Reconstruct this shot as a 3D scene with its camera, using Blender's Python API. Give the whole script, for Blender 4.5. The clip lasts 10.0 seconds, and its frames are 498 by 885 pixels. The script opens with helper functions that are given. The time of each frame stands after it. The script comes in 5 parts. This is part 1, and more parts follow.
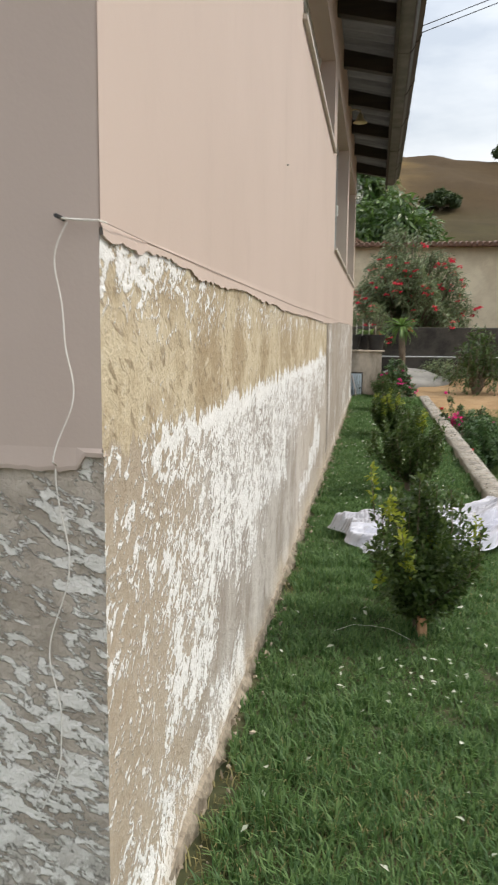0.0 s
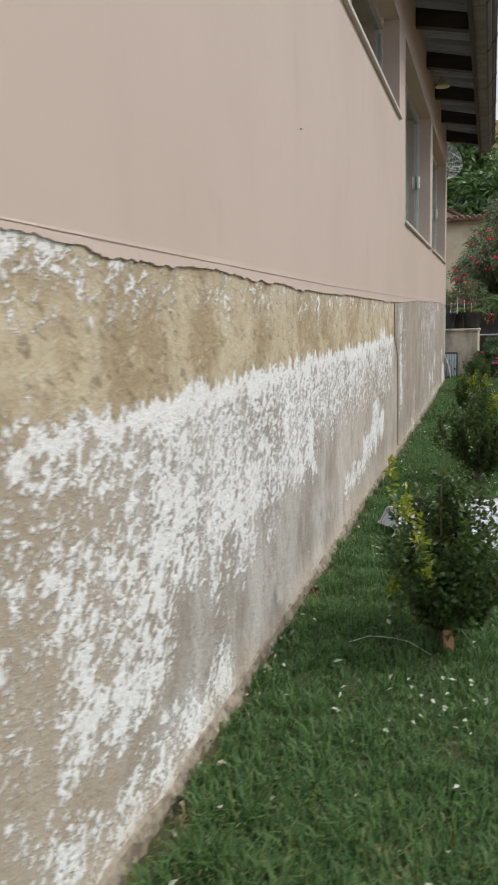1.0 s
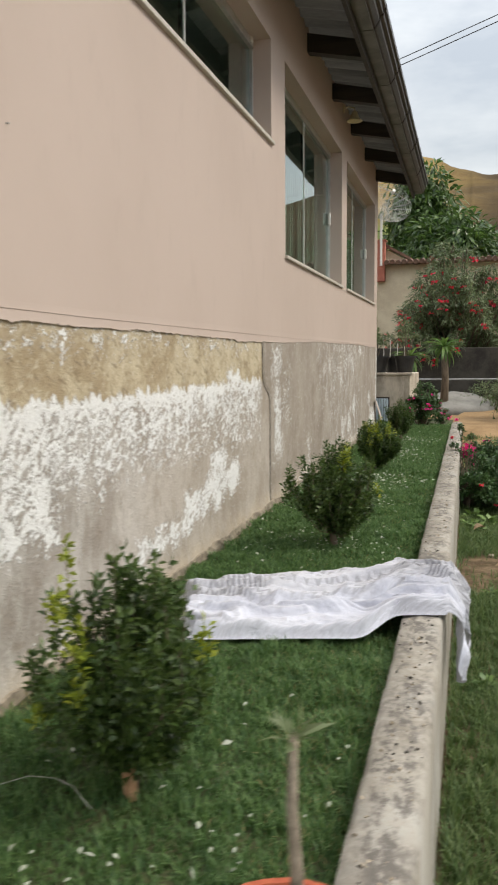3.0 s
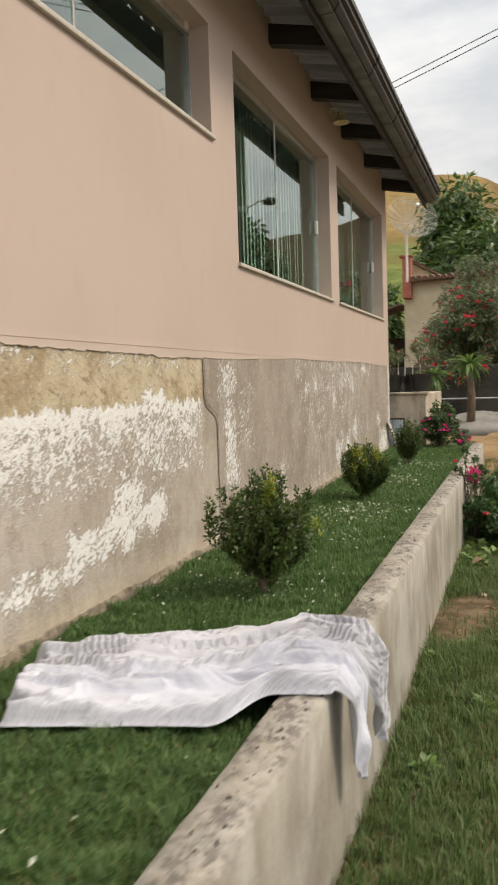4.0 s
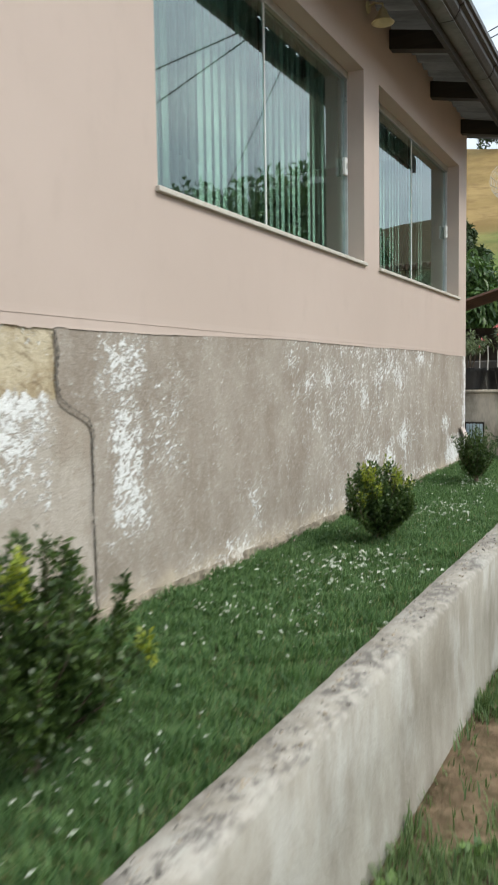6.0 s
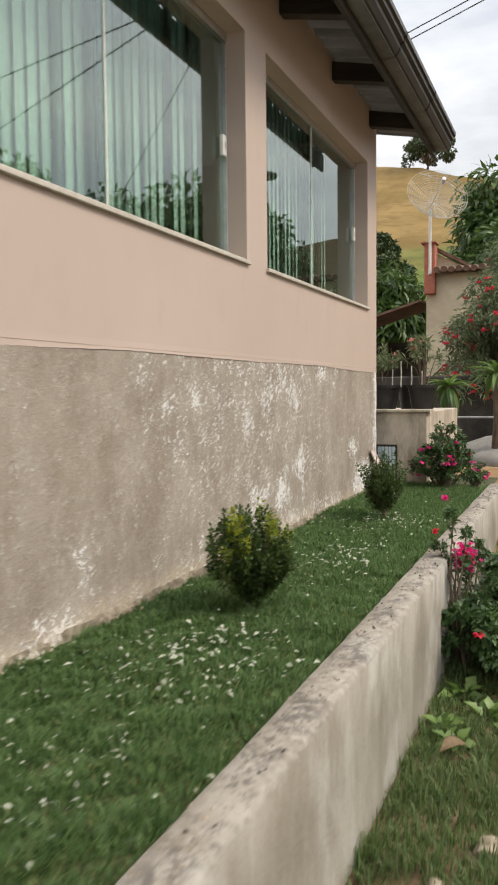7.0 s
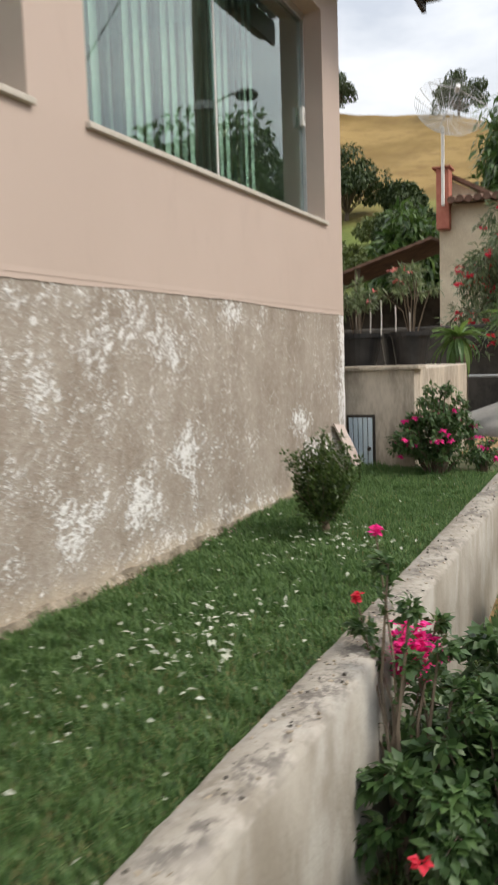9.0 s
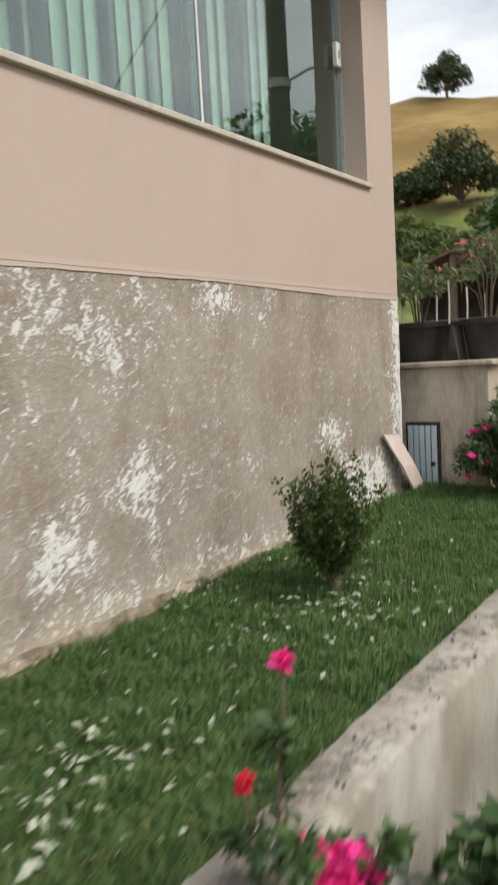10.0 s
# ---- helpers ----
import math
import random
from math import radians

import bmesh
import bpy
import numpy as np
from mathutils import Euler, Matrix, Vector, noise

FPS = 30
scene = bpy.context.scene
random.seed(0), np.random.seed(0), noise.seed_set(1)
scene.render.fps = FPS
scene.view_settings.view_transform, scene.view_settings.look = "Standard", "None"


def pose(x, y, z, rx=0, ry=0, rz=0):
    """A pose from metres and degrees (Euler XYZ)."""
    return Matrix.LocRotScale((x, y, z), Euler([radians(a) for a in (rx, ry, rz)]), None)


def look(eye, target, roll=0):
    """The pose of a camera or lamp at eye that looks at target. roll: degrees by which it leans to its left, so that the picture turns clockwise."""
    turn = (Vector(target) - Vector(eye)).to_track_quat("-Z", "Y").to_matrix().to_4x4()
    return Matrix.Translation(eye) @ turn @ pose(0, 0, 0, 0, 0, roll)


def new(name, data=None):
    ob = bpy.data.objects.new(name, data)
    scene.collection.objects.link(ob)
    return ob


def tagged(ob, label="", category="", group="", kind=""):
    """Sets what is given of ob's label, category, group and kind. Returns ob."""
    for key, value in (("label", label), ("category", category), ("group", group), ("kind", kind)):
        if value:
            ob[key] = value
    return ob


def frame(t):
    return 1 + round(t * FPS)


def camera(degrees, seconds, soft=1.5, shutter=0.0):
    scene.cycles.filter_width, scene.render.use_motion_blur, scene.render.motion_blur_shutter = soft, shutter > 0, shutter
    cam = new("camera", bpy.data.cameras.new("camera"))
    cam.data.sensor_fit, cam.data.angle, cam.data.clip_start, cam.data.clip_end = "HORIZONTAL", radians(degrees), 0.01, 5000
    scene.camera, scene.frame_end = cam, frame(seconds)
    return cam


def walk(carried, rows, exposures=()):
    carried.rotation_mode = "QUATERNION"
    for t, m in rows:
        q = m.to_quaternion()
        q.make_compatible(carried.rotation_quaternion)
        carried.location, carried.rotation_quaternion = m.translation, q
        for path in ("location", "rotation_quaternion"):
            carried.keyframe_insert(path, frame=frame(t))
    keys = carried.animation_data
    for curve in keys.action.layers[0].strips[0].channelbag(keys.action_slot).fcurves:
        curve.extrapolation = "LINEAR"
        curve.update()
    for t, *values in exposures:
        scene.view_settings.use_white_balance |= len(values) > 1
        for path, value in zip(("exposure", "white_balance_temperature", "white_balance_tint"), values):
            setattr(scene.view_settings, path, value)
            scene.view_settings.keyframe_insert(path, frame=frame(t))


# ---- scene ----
cam = camera(35.0, 10.0, 1.9, 0.5)
PATH = [
    (0, (0.355, -1.029, 1.002), (0.047, 0.928, 0.723), 0.6),
    (0.5, (0.441, -0.875, 0.978), (0.002, 1.052, 0.676), -1.5),
    (1, (0.648, -0.728, 0.993), (0.067, 1.159, 0.679), -1.6),
    (1.5, (0.803, -0.545, 0.994), (0.193, 1.337, 0.705), -1.6),
    (2, (0.871, -0.28, 1.017), (0.264, 1.609, 0.772), -2.2),
    (2.5, (1.025, -0.108, 0.994), (0.461, 1.799, 0.785), -2.1),
    (3, (1.266, 0.043, 0.972), (0.733, 1.959, 0.757), -0.5),
    (3.2, (1.342, 0.137, 0.965), (0.81, 2.053, 0.751), -0.2),
    (4.3, (1.845, 1.066, 0.893), (1.093, 2.916, 0.765), -1.6),
    (4.5, (1.891, 1.242, 0.881), (1.068, 3.06, 0.743), -0.5),
    (5, (1.894, 1.774, 0.867), (0.989, 3.547, 0.678), -0.9),
    (5.2, (1.909, 1.96, 0.864), (1.003, 3.731, 0.665), -1.6),
    (6.3, (1.832, 3.114, 0.897), (0.905, 4.881, 0.768), -0.6),
    (6.5, (1.791, 3.311, 0.914), (0.967, 5.13, 0.8), -1.1),
    (7, (1.812, 3.827, 0.913), (1.043, 5.668, 0.786), -0.6),
    (7.5, (1.728, 4.421, 0.879), (0.891, 6.23, 0.719), 0.6),
    (8, (1.774, 4.909, 0.845), (0.898, 6.701, 0.694), -0.8),
    (8.5, (1.808, 5.443, 0.831), (0.857, 7.197, 0.702), -0.6),
    (9, (1.755, 6.04, 0.821), (0.907, 7.839, 0.607), -1.9),
    (9.5, (1.831, 6.572, 0.817), (0.815, 8.268, 0.518), -5.6),
    (10, (1.781, 7.115, 0.8), (0.676, 8.769, 0.594), -3.3),
]
walk(cam, [(t, look(eye, target, roll)) for t, eye, target, roll in PATH],
     [(0.0, 0.92, 6950, 9), (0.5, 0.84, 7200, 9), (1.0, 0.66, 6600, 8), (1.5, 0.58, 6350, 7), (2.0, 0.62, 6500, 7), (2.5, 0.62, 6800, 7), (3.0, 0.78, 7050, 8), (4.5, 0.78, 7900, 11), (5.0, 0.68, 7100, 8),
      (6.5, 1.05, 6400, 4), (7.0, 0.88, 7300, 11), (8.5, 0.88, 6850, 9), (9.5, 0.82, 7250, 12), (10.0, 0.80, 7050, 9)])

# ---- world and light ----
SUN_EL, SUN_AZ = radians(48), radians(80)
world = bpy.data.worlds.new("overcast_sky")
scene.world = world
world.use_nodes = True
wn, wl = world.node_tree.nodes, world.node_tree.links
wn.clear()
w_out, w_bg = wn.new("ShaderNodeOutputWorld"), wn.new("ShaderNodeBackground")
w_sky, w_mix, w_noise = wn.new("ShaderNodeTexSky"), wn.new("ShaderNodeMix"), wn.new("ShaderNodeTexNoise")
w_ramp, w_co, w_map = wn.new("ShaderNodeMapRange"), wn.new("ShaderNodeTexCoord"), wn.new("ShaderNodeMapping")
w_sky.sky_type, w_sky.sun_disc = "NISHITA", False
w_sky.sun_elevation, w_sky.sun_rotation = SUN_EL, SUN_AZ
w_sky.air_density, w_sky.dust_density = 1.0, 2.0
w_map.inputs["Scale"].default_value = (1.6, 1.6, 5.0)
w_noise.inputs["Scale"].default_value, w_noise.inputs["Detail"].default_value = 1.7, 6
w_noise.inputs["Roughness"].default_value = 0.55
w_ramp.inputs["From Min"].default_value, w_ramp.inputs["From Max"].default_value = 0.33, 0.62
w_ramp.inputs["To Min"].default_value, w_ramp.inputs["To Max"].default_value = 0.45, 1.0
w_mix.data_type = "RGBA"
w_mix.inputs["B"].default_value = (8.3, 8.9, 9.8, 1)
wl.new(w_co.outputs["Generated"], w_map.inputs["Vector"])
wl.new(w_map.outputs["Vector"], w_noise.inputs["Vector"])
wl.new(w_noise.outputs["Fac"], w_ramp.inputs["Value"])
wl.new(w_ramp.outputs["Result"], w_mix.inputs["Factor"])
wl.new(w_sky.outputs["Color"], w_mix.inputs["A"])
w_sep, w_grad, w_mul = wn.new("ShaderNodeSeparateXYZ"), wn.new("ShaderNodeMapRange"), wn.new("ShaderNodeMath")
w_grad.inputs["To Min"].default_value, w_grad.inputs["To Max"].default_value = 0.60, 1.75
w_mul.operation = "MULTIPLY"
w_mul.inputs[1].default_value = 0.075
wl.new(w_co.outputs["Generated"], w_sep.inputs[0])
wl.new(w_sep.outputs["Z"], w_grad.inputs["Value"])
wl.new(w_grad.outputs["Result"], w_mul.inputs[0])
wl.new(w_mix.outputs["Result"], w_bg.inputs["Color"])
wl.new(w_mul.outputs[0], w_bg.inputs["Strength"])
wl.new(w_bg.outputs["Background"], w_out.inputs["Surface"])

sun = new("sun", bpy.data.lights.new("sun", "SUN"))
sun.data.energy, sun.data.angle, sun.data.color = 1.2, radians(18), (1.0, 0.95, 0.88)
sun_way = Vector((math.sin(SUN_AZ) * math.cos(SUN_EL), math.cos(SUN_AZ) * math.cos(SUN_EL), math.sin(SUN_EL)))
sun.matrix_world = look(sun_way * 40, (0, 0, 0))


# ---- materials ----
class Mat:
    """A node material with short names for the nodes that recur."""

    def __init__(self, name, rough=0.8, metal=0.0):
        self.m = bpy.data.materials.new(name)
        self.m.use_nodes = True
        self.n, self.l = self.m.node_tree.nodes, self.m.node_tree.links
        self.b = self.n["Principled BSDF"]
        self.b.inputs["Roughness"].default_value, self.b.inputs["Metallic"].default_value = rough, metal
        self.co = self.n.new("ShaderNodeTexCoord")

    def put(self, socket, v):
        if isinstance(v, (int, float)):
            socket.default_value = v
        elif isinstance(v, tuple):
            socket.default_value = (*v, 1) if len(v) == 3 and socket.type == "RGBA" else v
        else:
            self.l.new(v, socket)

    def math(self, op, a, b=0.0, c=0.0, clamp=False):
        n = self.n.new("ShaderNodeMath")
        n.operation, n.use_clamp = op, clamp
        for s, v in zip(n.inputs, (a, b, c)):
            self.put(s, v)
        return n.outputs[0]

    def noise(self, scale=5.0, detail=4.0, rough=0.55, stretch=(1, 1, 1), distort=0.0, coord="Object", tilt=(0, 0, 0)):
        mp = self.n.new("ShaderNodeMapping")
        mp.vector_type = "TEXTURE"
        mp.inputs["Rotation"].default_value = [radians(v) for v in tilt]
        mp.inputs["Scale"].default_value = [1 / v for v in stretch]
        self.l.new(self.co.outputs[coord], mp.inputs["Vector"])
        n = self.n.new("ShaderNodeTexNoise")
        n.inputs["Scale"].default_value, n.inputs["Detail"].default_value = scale, detail
        n.inputs["Roughness"].default_value, n.inputs["Distortion"].default_value = rough, distort
        self.l.new(mp.outputs["Vector"], n.inputs["Vector"])
        return n.outputs["Fac"]

    def axes(self):
        s = self.n.new("ShaderNodeSeparateXYZ")
        self.l.new(self.co.outputs["Object"], s.inputs[0])
        return s.outputs

    def span(self, v, a, b, lo=0.0, hi=1.0):
        n = self.n.new("ShaderNodeMapRange")
        n.interpolation_type = "SMOOTHSTEP"
        self.put(n.inputs["Value"], v)
        n.inputs["From Min"].default_value, n.inputs["From Max"].default_value = a, b
        n.inputs["To Min"].default_value, n.inputs["To Max"].default_value = lo, hi
        return n.outputs["Result"]

    def mix(self, f, a, b):
        n = self.n.new("ShaderNodeMix")
        n.data_type = "RGBA"
        self.put(n.inputs["Factor"], f)
        self.put(n.inputs["A"], a)
        self.put(n.inputs["B"], b)
        return n.outputs["Result"]

    def random(self):
        return self.n.new("ShaderNodeObjectInfo").outputs["Random"]

    def island(self):
        return self.n.new("ShaderNodeNewGeometry").outputs["Random Per Island"]

    def color(self, c):
        self.put(self.b.inputs["Base Color"], c)
        return self

    def rough(self, r):
        self.put(self.b.inputs["Roughness"], r)
        return self

    def bump(self, h, strength=0.3, distance=0.01):
        n = self.n.new("ShaderNodeBump")
        n.inputs["Strength"].default_value, n.inputs["Distance"].default_value = strength, distance
        self.put(n.inputs["Height"], h)
        self.l.new(n.outputs["Normal"], self.b.inputs["Normal"])
        return self


def plain(name, a, b, scale=6.0, rough=0.8, metal=0.0, bump=0.2, fine=60.0, stretch=(1, 1, 1), dist=0.004):
    """A surface of two shades at a coarse scale with a fine grain."""
    m = Mat(name, rough, metal)
    f = m.noise(scale, 5, 0.6, stretch)
    g = m.noise(fine, 4, 0.6, stretch)
    m.color(m.mix(m.span(m.math("ADD", m.math("MULTIPLY", f, 0.7), m.math("MULTIPLY", g, 0.3)), 0.35, 0.65), a, b))
    m.rough(m.span(g, 0.3, 0.7, max(0.02, rough - 0.08), min(1.0, rough + 0.08)))
    if bump:
        m.bump(m.math("ADD", m.math("MULTIPLY", f, 0.5), m.math("MULTIPLY", g, 0.5)), bump, dist)
    return m.m


def leafy(name, a, b, rough=0.5, trans=0.25):
    """Leaves that vary one by one between two greens."""
    m = Mat(name, rough)
    m.color(m.mix(m.island(), a, b))
    m.b.inputs["Subsurface Weight"].default_value = 0.0
    tr = m.n.new("ShaderNodeBsdfTranslucent")
    m.put(tr.inputs["Color"], m.mix(m.island(), tuple(min(1, 1.6 * v) for v in a), tuple(min(1, 1.6 * v) for v in b)))
    ms = m.n.new("ShaderNodeMixShader")
    ms.inputs[0].default_value = trans
    m.l.new(m.b.outputs[0], ms.inputs[1])
    m.l.new(tr.outputs[0], ms.inputs[2])
    m.l.new(ms.outputs[0], m.n["Material Output"].inputs["Surface"])
    return m.m


def wall_paint():
    m = Mat("pink_beige_paint", 0.62)
    big, mid, fine = m.noise(0.9, 4), m.noise(7, 5, 0.6, (1, 1, 0.5)), m.noise(160, 3)
    c = m.mix(m.span(big, 0.35, 0.65), (0.520, 0.418, 0.362), (0.550, 0.444, 0.388))
    c = m.mix(m.math("MULTIPLY", m.span(mid, 0.52, 0.75), 0.35), c, (0.47, 0.375, 0.325))
    m.color(c)
    m.bump(m.math("ADD", m.math("MULTIPLY", fine, 0.4), m.math("MULTIPLY", m.noise(18, 4), 0.8)), 0.16, 0.004)
    return m.m


def box_mask(m, y, z, y0, y1, z0, z1, sy=0.12, sz=0.08):
    """One inside a soft-edged box of the wall's face."""
    a = m.math("MULTIPLY", m.span(y, y0 - sy, y0 + sy), m.span(y, y1 - sy, y1 + sy, 1, 0))
    b = m.math("MULTIPLY", m.span(z, z0 - sz, z0 + sz), m.span(z, z1 - sz, z1 + sz, 1, 0))
    return m.math("MULTIPLY", a, b)


def plinth_render(name, old, regions):
    """Bare weathered cement render with what is left of its whitewash and salts: (y0, y1, z0, z1, how much) patches."""
    m = Mat(name, 0.9)
    ax = m.axes()
    y, z = ax["Y"], ax["Z"]
    drift = m.math("MULTIPLY", m.math("SUBTRACT", m.noise(7, 5, 0.6), 0.5), 0.22)
    zr, yr = m.math("ADD", z, drift), m.math("ADD", y, m.math("MULTIPLY", drift, 1.4))
    grain = m.noise(95, 5, 0.65)
    flakes = m.math("ADD", m.math("MULTIPLY", m.noise(30, 5, 0.62, (1, 0.75, 1.5), 0.9, tilt=(34, 0, 0)), 0.62), m.math("MULTIPLY", m.noise(72, 4, 0.65, (1, 0.8, 1.3), 0.6, tilt=(-28, 0, 0)), 0.38))
    streak = m.noise(9, 5, 0.65, (1, 1.0, 0.22))
    grit = m.math("ADD", m.math("MULTIPLY", m.math("SUBTRACT", flakes, 0.5), 3.0), m.math("MULTIPLY", m.math("SUBTRACT", streak, 0.5), 0.55))
    grit = m.math("ADD", grit, m.math("MULTIPLY", m.math("SUBTRACT", m.noise(5.5, 4, 0.6), 0.5), 0.9))
    if old:
        zj = m.math("ADD", z, m.math("MULTIPLY", m.math("SUBTRACT", m.noise(18, 5, 0.7, (1, 1, 0.35)), 0.5), 0.20))
        body = m.span(zj, 0.825, 0.845, 1, 0)
        cover = m.math("MULTIPLY", m.math("MULTIPLY", body, m.span(zr, 0.38, 0.50)), m.math("MULTIPLY", m.span(z, 0.40, 0.86, 0.34, 0.62), m.math("MULTIPLY", m.span(y, 4.86, 4.98, 1, 0), m.span(yr, 0.15, 0.6, 0.62, 1))))
        cover = m.math("MAXIMUM", cover, m.math("MULTIPLY", m.math("MULTIPLY", m.span(zj, 0.765, 0.79), body), m.math("MULTIPLY", m.span(y, 4.80, 4.95, 0.82, 0), m.span(yr, 0.1, 0.5, 0.55, 1))))
    else:
        cover = m.math("MULTIPLY", m.math("MULTIPLY", m.span(z, -2.2, 1.1), m.math("MULTIPLY", m.span(y, 6.4, 7.6, 0.2, 1), m.span(y, 9.2, 10.0, 1, 0.5))), 0.29)
    for r in regions:
        cover = m.math("MAXIMUM", cover, m.math("MULTIPLY", box_mask(m, yr, zr, *r[:4], 0.10 if old else 0.20, 0.07 if old else 0.13), r[4]))
    edge = m.math("ADD", m.math("SUBTRACT", cover, 0.5), grit)
    white = m.span(edge, -0.03, 0.05)
    haze = m.math("MULTIPLY", m.span(edge, -0.50, 0.10), 0.18 if old else 0.34)
    if old:
        base = m.mix(m.span(m.noise(3.4, 7, 0.72, (1, 1, 0.5)), 0.38, 0.62), (0.300, 0.262, 0.225), (0.52, 0.490, 0.455))
        base = m.mix(m.math("MULTIPLY", m.span(streak, 0.50, 0.66), 0.25), base, (0.29, 0.250, 0.21))
        base = m.mix(m.math("MULTIPLY", m.span(m.noise(15, 6, 0.68, tilt=(25, 0, 0)), 0.55, 0.63), 0.50), base, (0.27, 0.222, 0.178))
        base = m.mix(m.math("MULTIPLY", m.span(m.noise(7, 6, 0.72, (1, 1, 0.7)), 0.54, 0.66), 0.55), base, (0.64, 0.61, 0.565))
        base = m.mix(m.span(yr, 2.2, 3.6, 0, 0.5), base, (0.40, 0.325, 0.250))
        base = m.mix(m.span(yr, 0.35, 0.9, 0.8, 0), base, (0.385, 0.308, 0.218))
        beige = m.mix(m.span(m.noise(3.6, 6, 0.7), 0.40, 0.60), (0.37, 0.285, 0.175), (0.56, 0.478, 0.335))
        beige = m.mix(m.math("MULTIPLY", m.span(m.noise(38, 3, 0.5, (1, 0.5, 1.7), 0.5, tilt=(-30, 0, 0)), 0.56, 0.66), 0.75), beige, (0.235, 0.175, 0.105))
        beige = m.mix(m.math("MULTIPLY", m.span(m.noise(26, 5, 0.65, (1, 0.8, 1.6), 0.5, tilt=(40, 0, 0)), 0.56, 0.64), 0.6), beige, (0.62, 0.55, 0.42))
        base = m.mix(m.math("SUBTRACT", 1.0, body), base, beige)
    else:
        base = m.mix(m.span(m.noise(3.2, 6, 0.62, (1, 1, 0.6)), 0.34, 0.66), (0.270, 0.222, 0.178), (0.372, 0.322, 0.272))
        base = m.mix(m.math("MULTIPLY", m.span(m.noise(12, 6, 0.7, tilt=(25, 0, 0)), 0.54, 0.66), 0.35), base, (0.47, 0.425, 0.37))
    base = m.mix(haze, base, (0.64, 0.60, 0.55))
    c = m.mix(white, base, m.mix(m.span(grain, 0.3, 0.7), (0.72, 0.71, 0.69), (0.87, 0.87, 0.86)))
    foot = m.math("MULTIPLY", m.span(zr, -0.02, 0.10, 1, 0), 0.5)
    c = m.mix(foot, c, (0.54, 0.44, 0.32))
    m.color(m.mix(m.math("MULTIPLY", m.span(grain, 0.56, 0.8), 0.2), c, (0.22, 0.18, 0.14)))
    h = m.math("ADD", m.math("MULTIPLY", white, 0.6), m.math("MULTIPLY", grain, 0.3))
    m.bump(m.math("ADD", h, m.math("MULTIPLY", flakes, 0.9)), 0.8, 0.010)
    return m.m


OLD_PATCHES = (
    (0.55, 2.3, 0.38, 0.74, 0.60), (0.25, 0.8, 0.20, 0.66, 0.56), (0.9, 1.7, 0.26, 0.5, 0.44), (-0.3, 0.40, -0.2, 0.86, 0.36), (-0.3, 0.45, 1.04, 1.25, 0.72),
    (-0.2, 1.2, -0.1, 0.16, 0.55), (2.15, 2.28, 0.34, 0.62, 0.88), (1.95, 2.1, 0.40, 0.53, 0.88), (4.18, 4.46, 0.78, 0.91, 1.0),
    (3.75, 4.42, 0.22, 0.40, 0.74), (3.45, 4.1, 0.16, 0.34, 0.64), (3.85, 4.2, 0.36, 0.50, 0.66), (2.9, 3.6, 0.12, 0.26, 0.60), (0.0, 4.9, 0.99, 1.12, 0.36),
)
NEW_PATCHES = (
    (5.26, 5.44, 0.25, 1.12, 0.86), (5.42, 5.75, 0.45, 0.95, 0.38), (6.0, 6.5, -0.2, 0.10, 0.62), (6.42, 6.50, -0.1, 0.40, 0.70),
    (6.79, 7.09, 0.92, 1.06, 0.52), (6.9, 7.34, 0.74, 0.91, 0.46), (7.37, 7.61, 0.76, 1.07, 0.66), (7.86, 8.04, 0.68, 0.96, 0.60), (8.0, 8.30, 0.58, 0.82, 0.60),
    (8.1, 8.46, 0.19, 0.36, 0.72), (8.2, 8.46, 0.58, 0.70, 0.66), (8.17, 8.36, 0.08, 0.31, 0.82), (8.6, 8.87, 0.11, 0.44, 0.74),
    (9.0, 9.24, 0.22, 0.55, 0.76), (9.3, 9.55, 0.35, 0.45, 0.68), (9.76, 9.86, 0.29, 0.48, 0.85), (9.48, 9.77, 0.95, 1.13, 0.84),
    (9.84, 10.1, 0.93, 1.1, 0.62), (10.35, 10.65, 0.33, 0.5, 0.80), (10.5, 11.3, -0.05, 0.3, 0.62), (11.25, 11.7, 0.0, 1.2, 0.76),
    (8.5, 10.2, -0.05, 0.10, 0.58), (8.24, 9.15, 0.76, 1.05, 0.48), (7.3, 9.4, 1.0, 1.12, 0.56), (5.6, 8.1, -0.3, 0.03, 0.58),
)


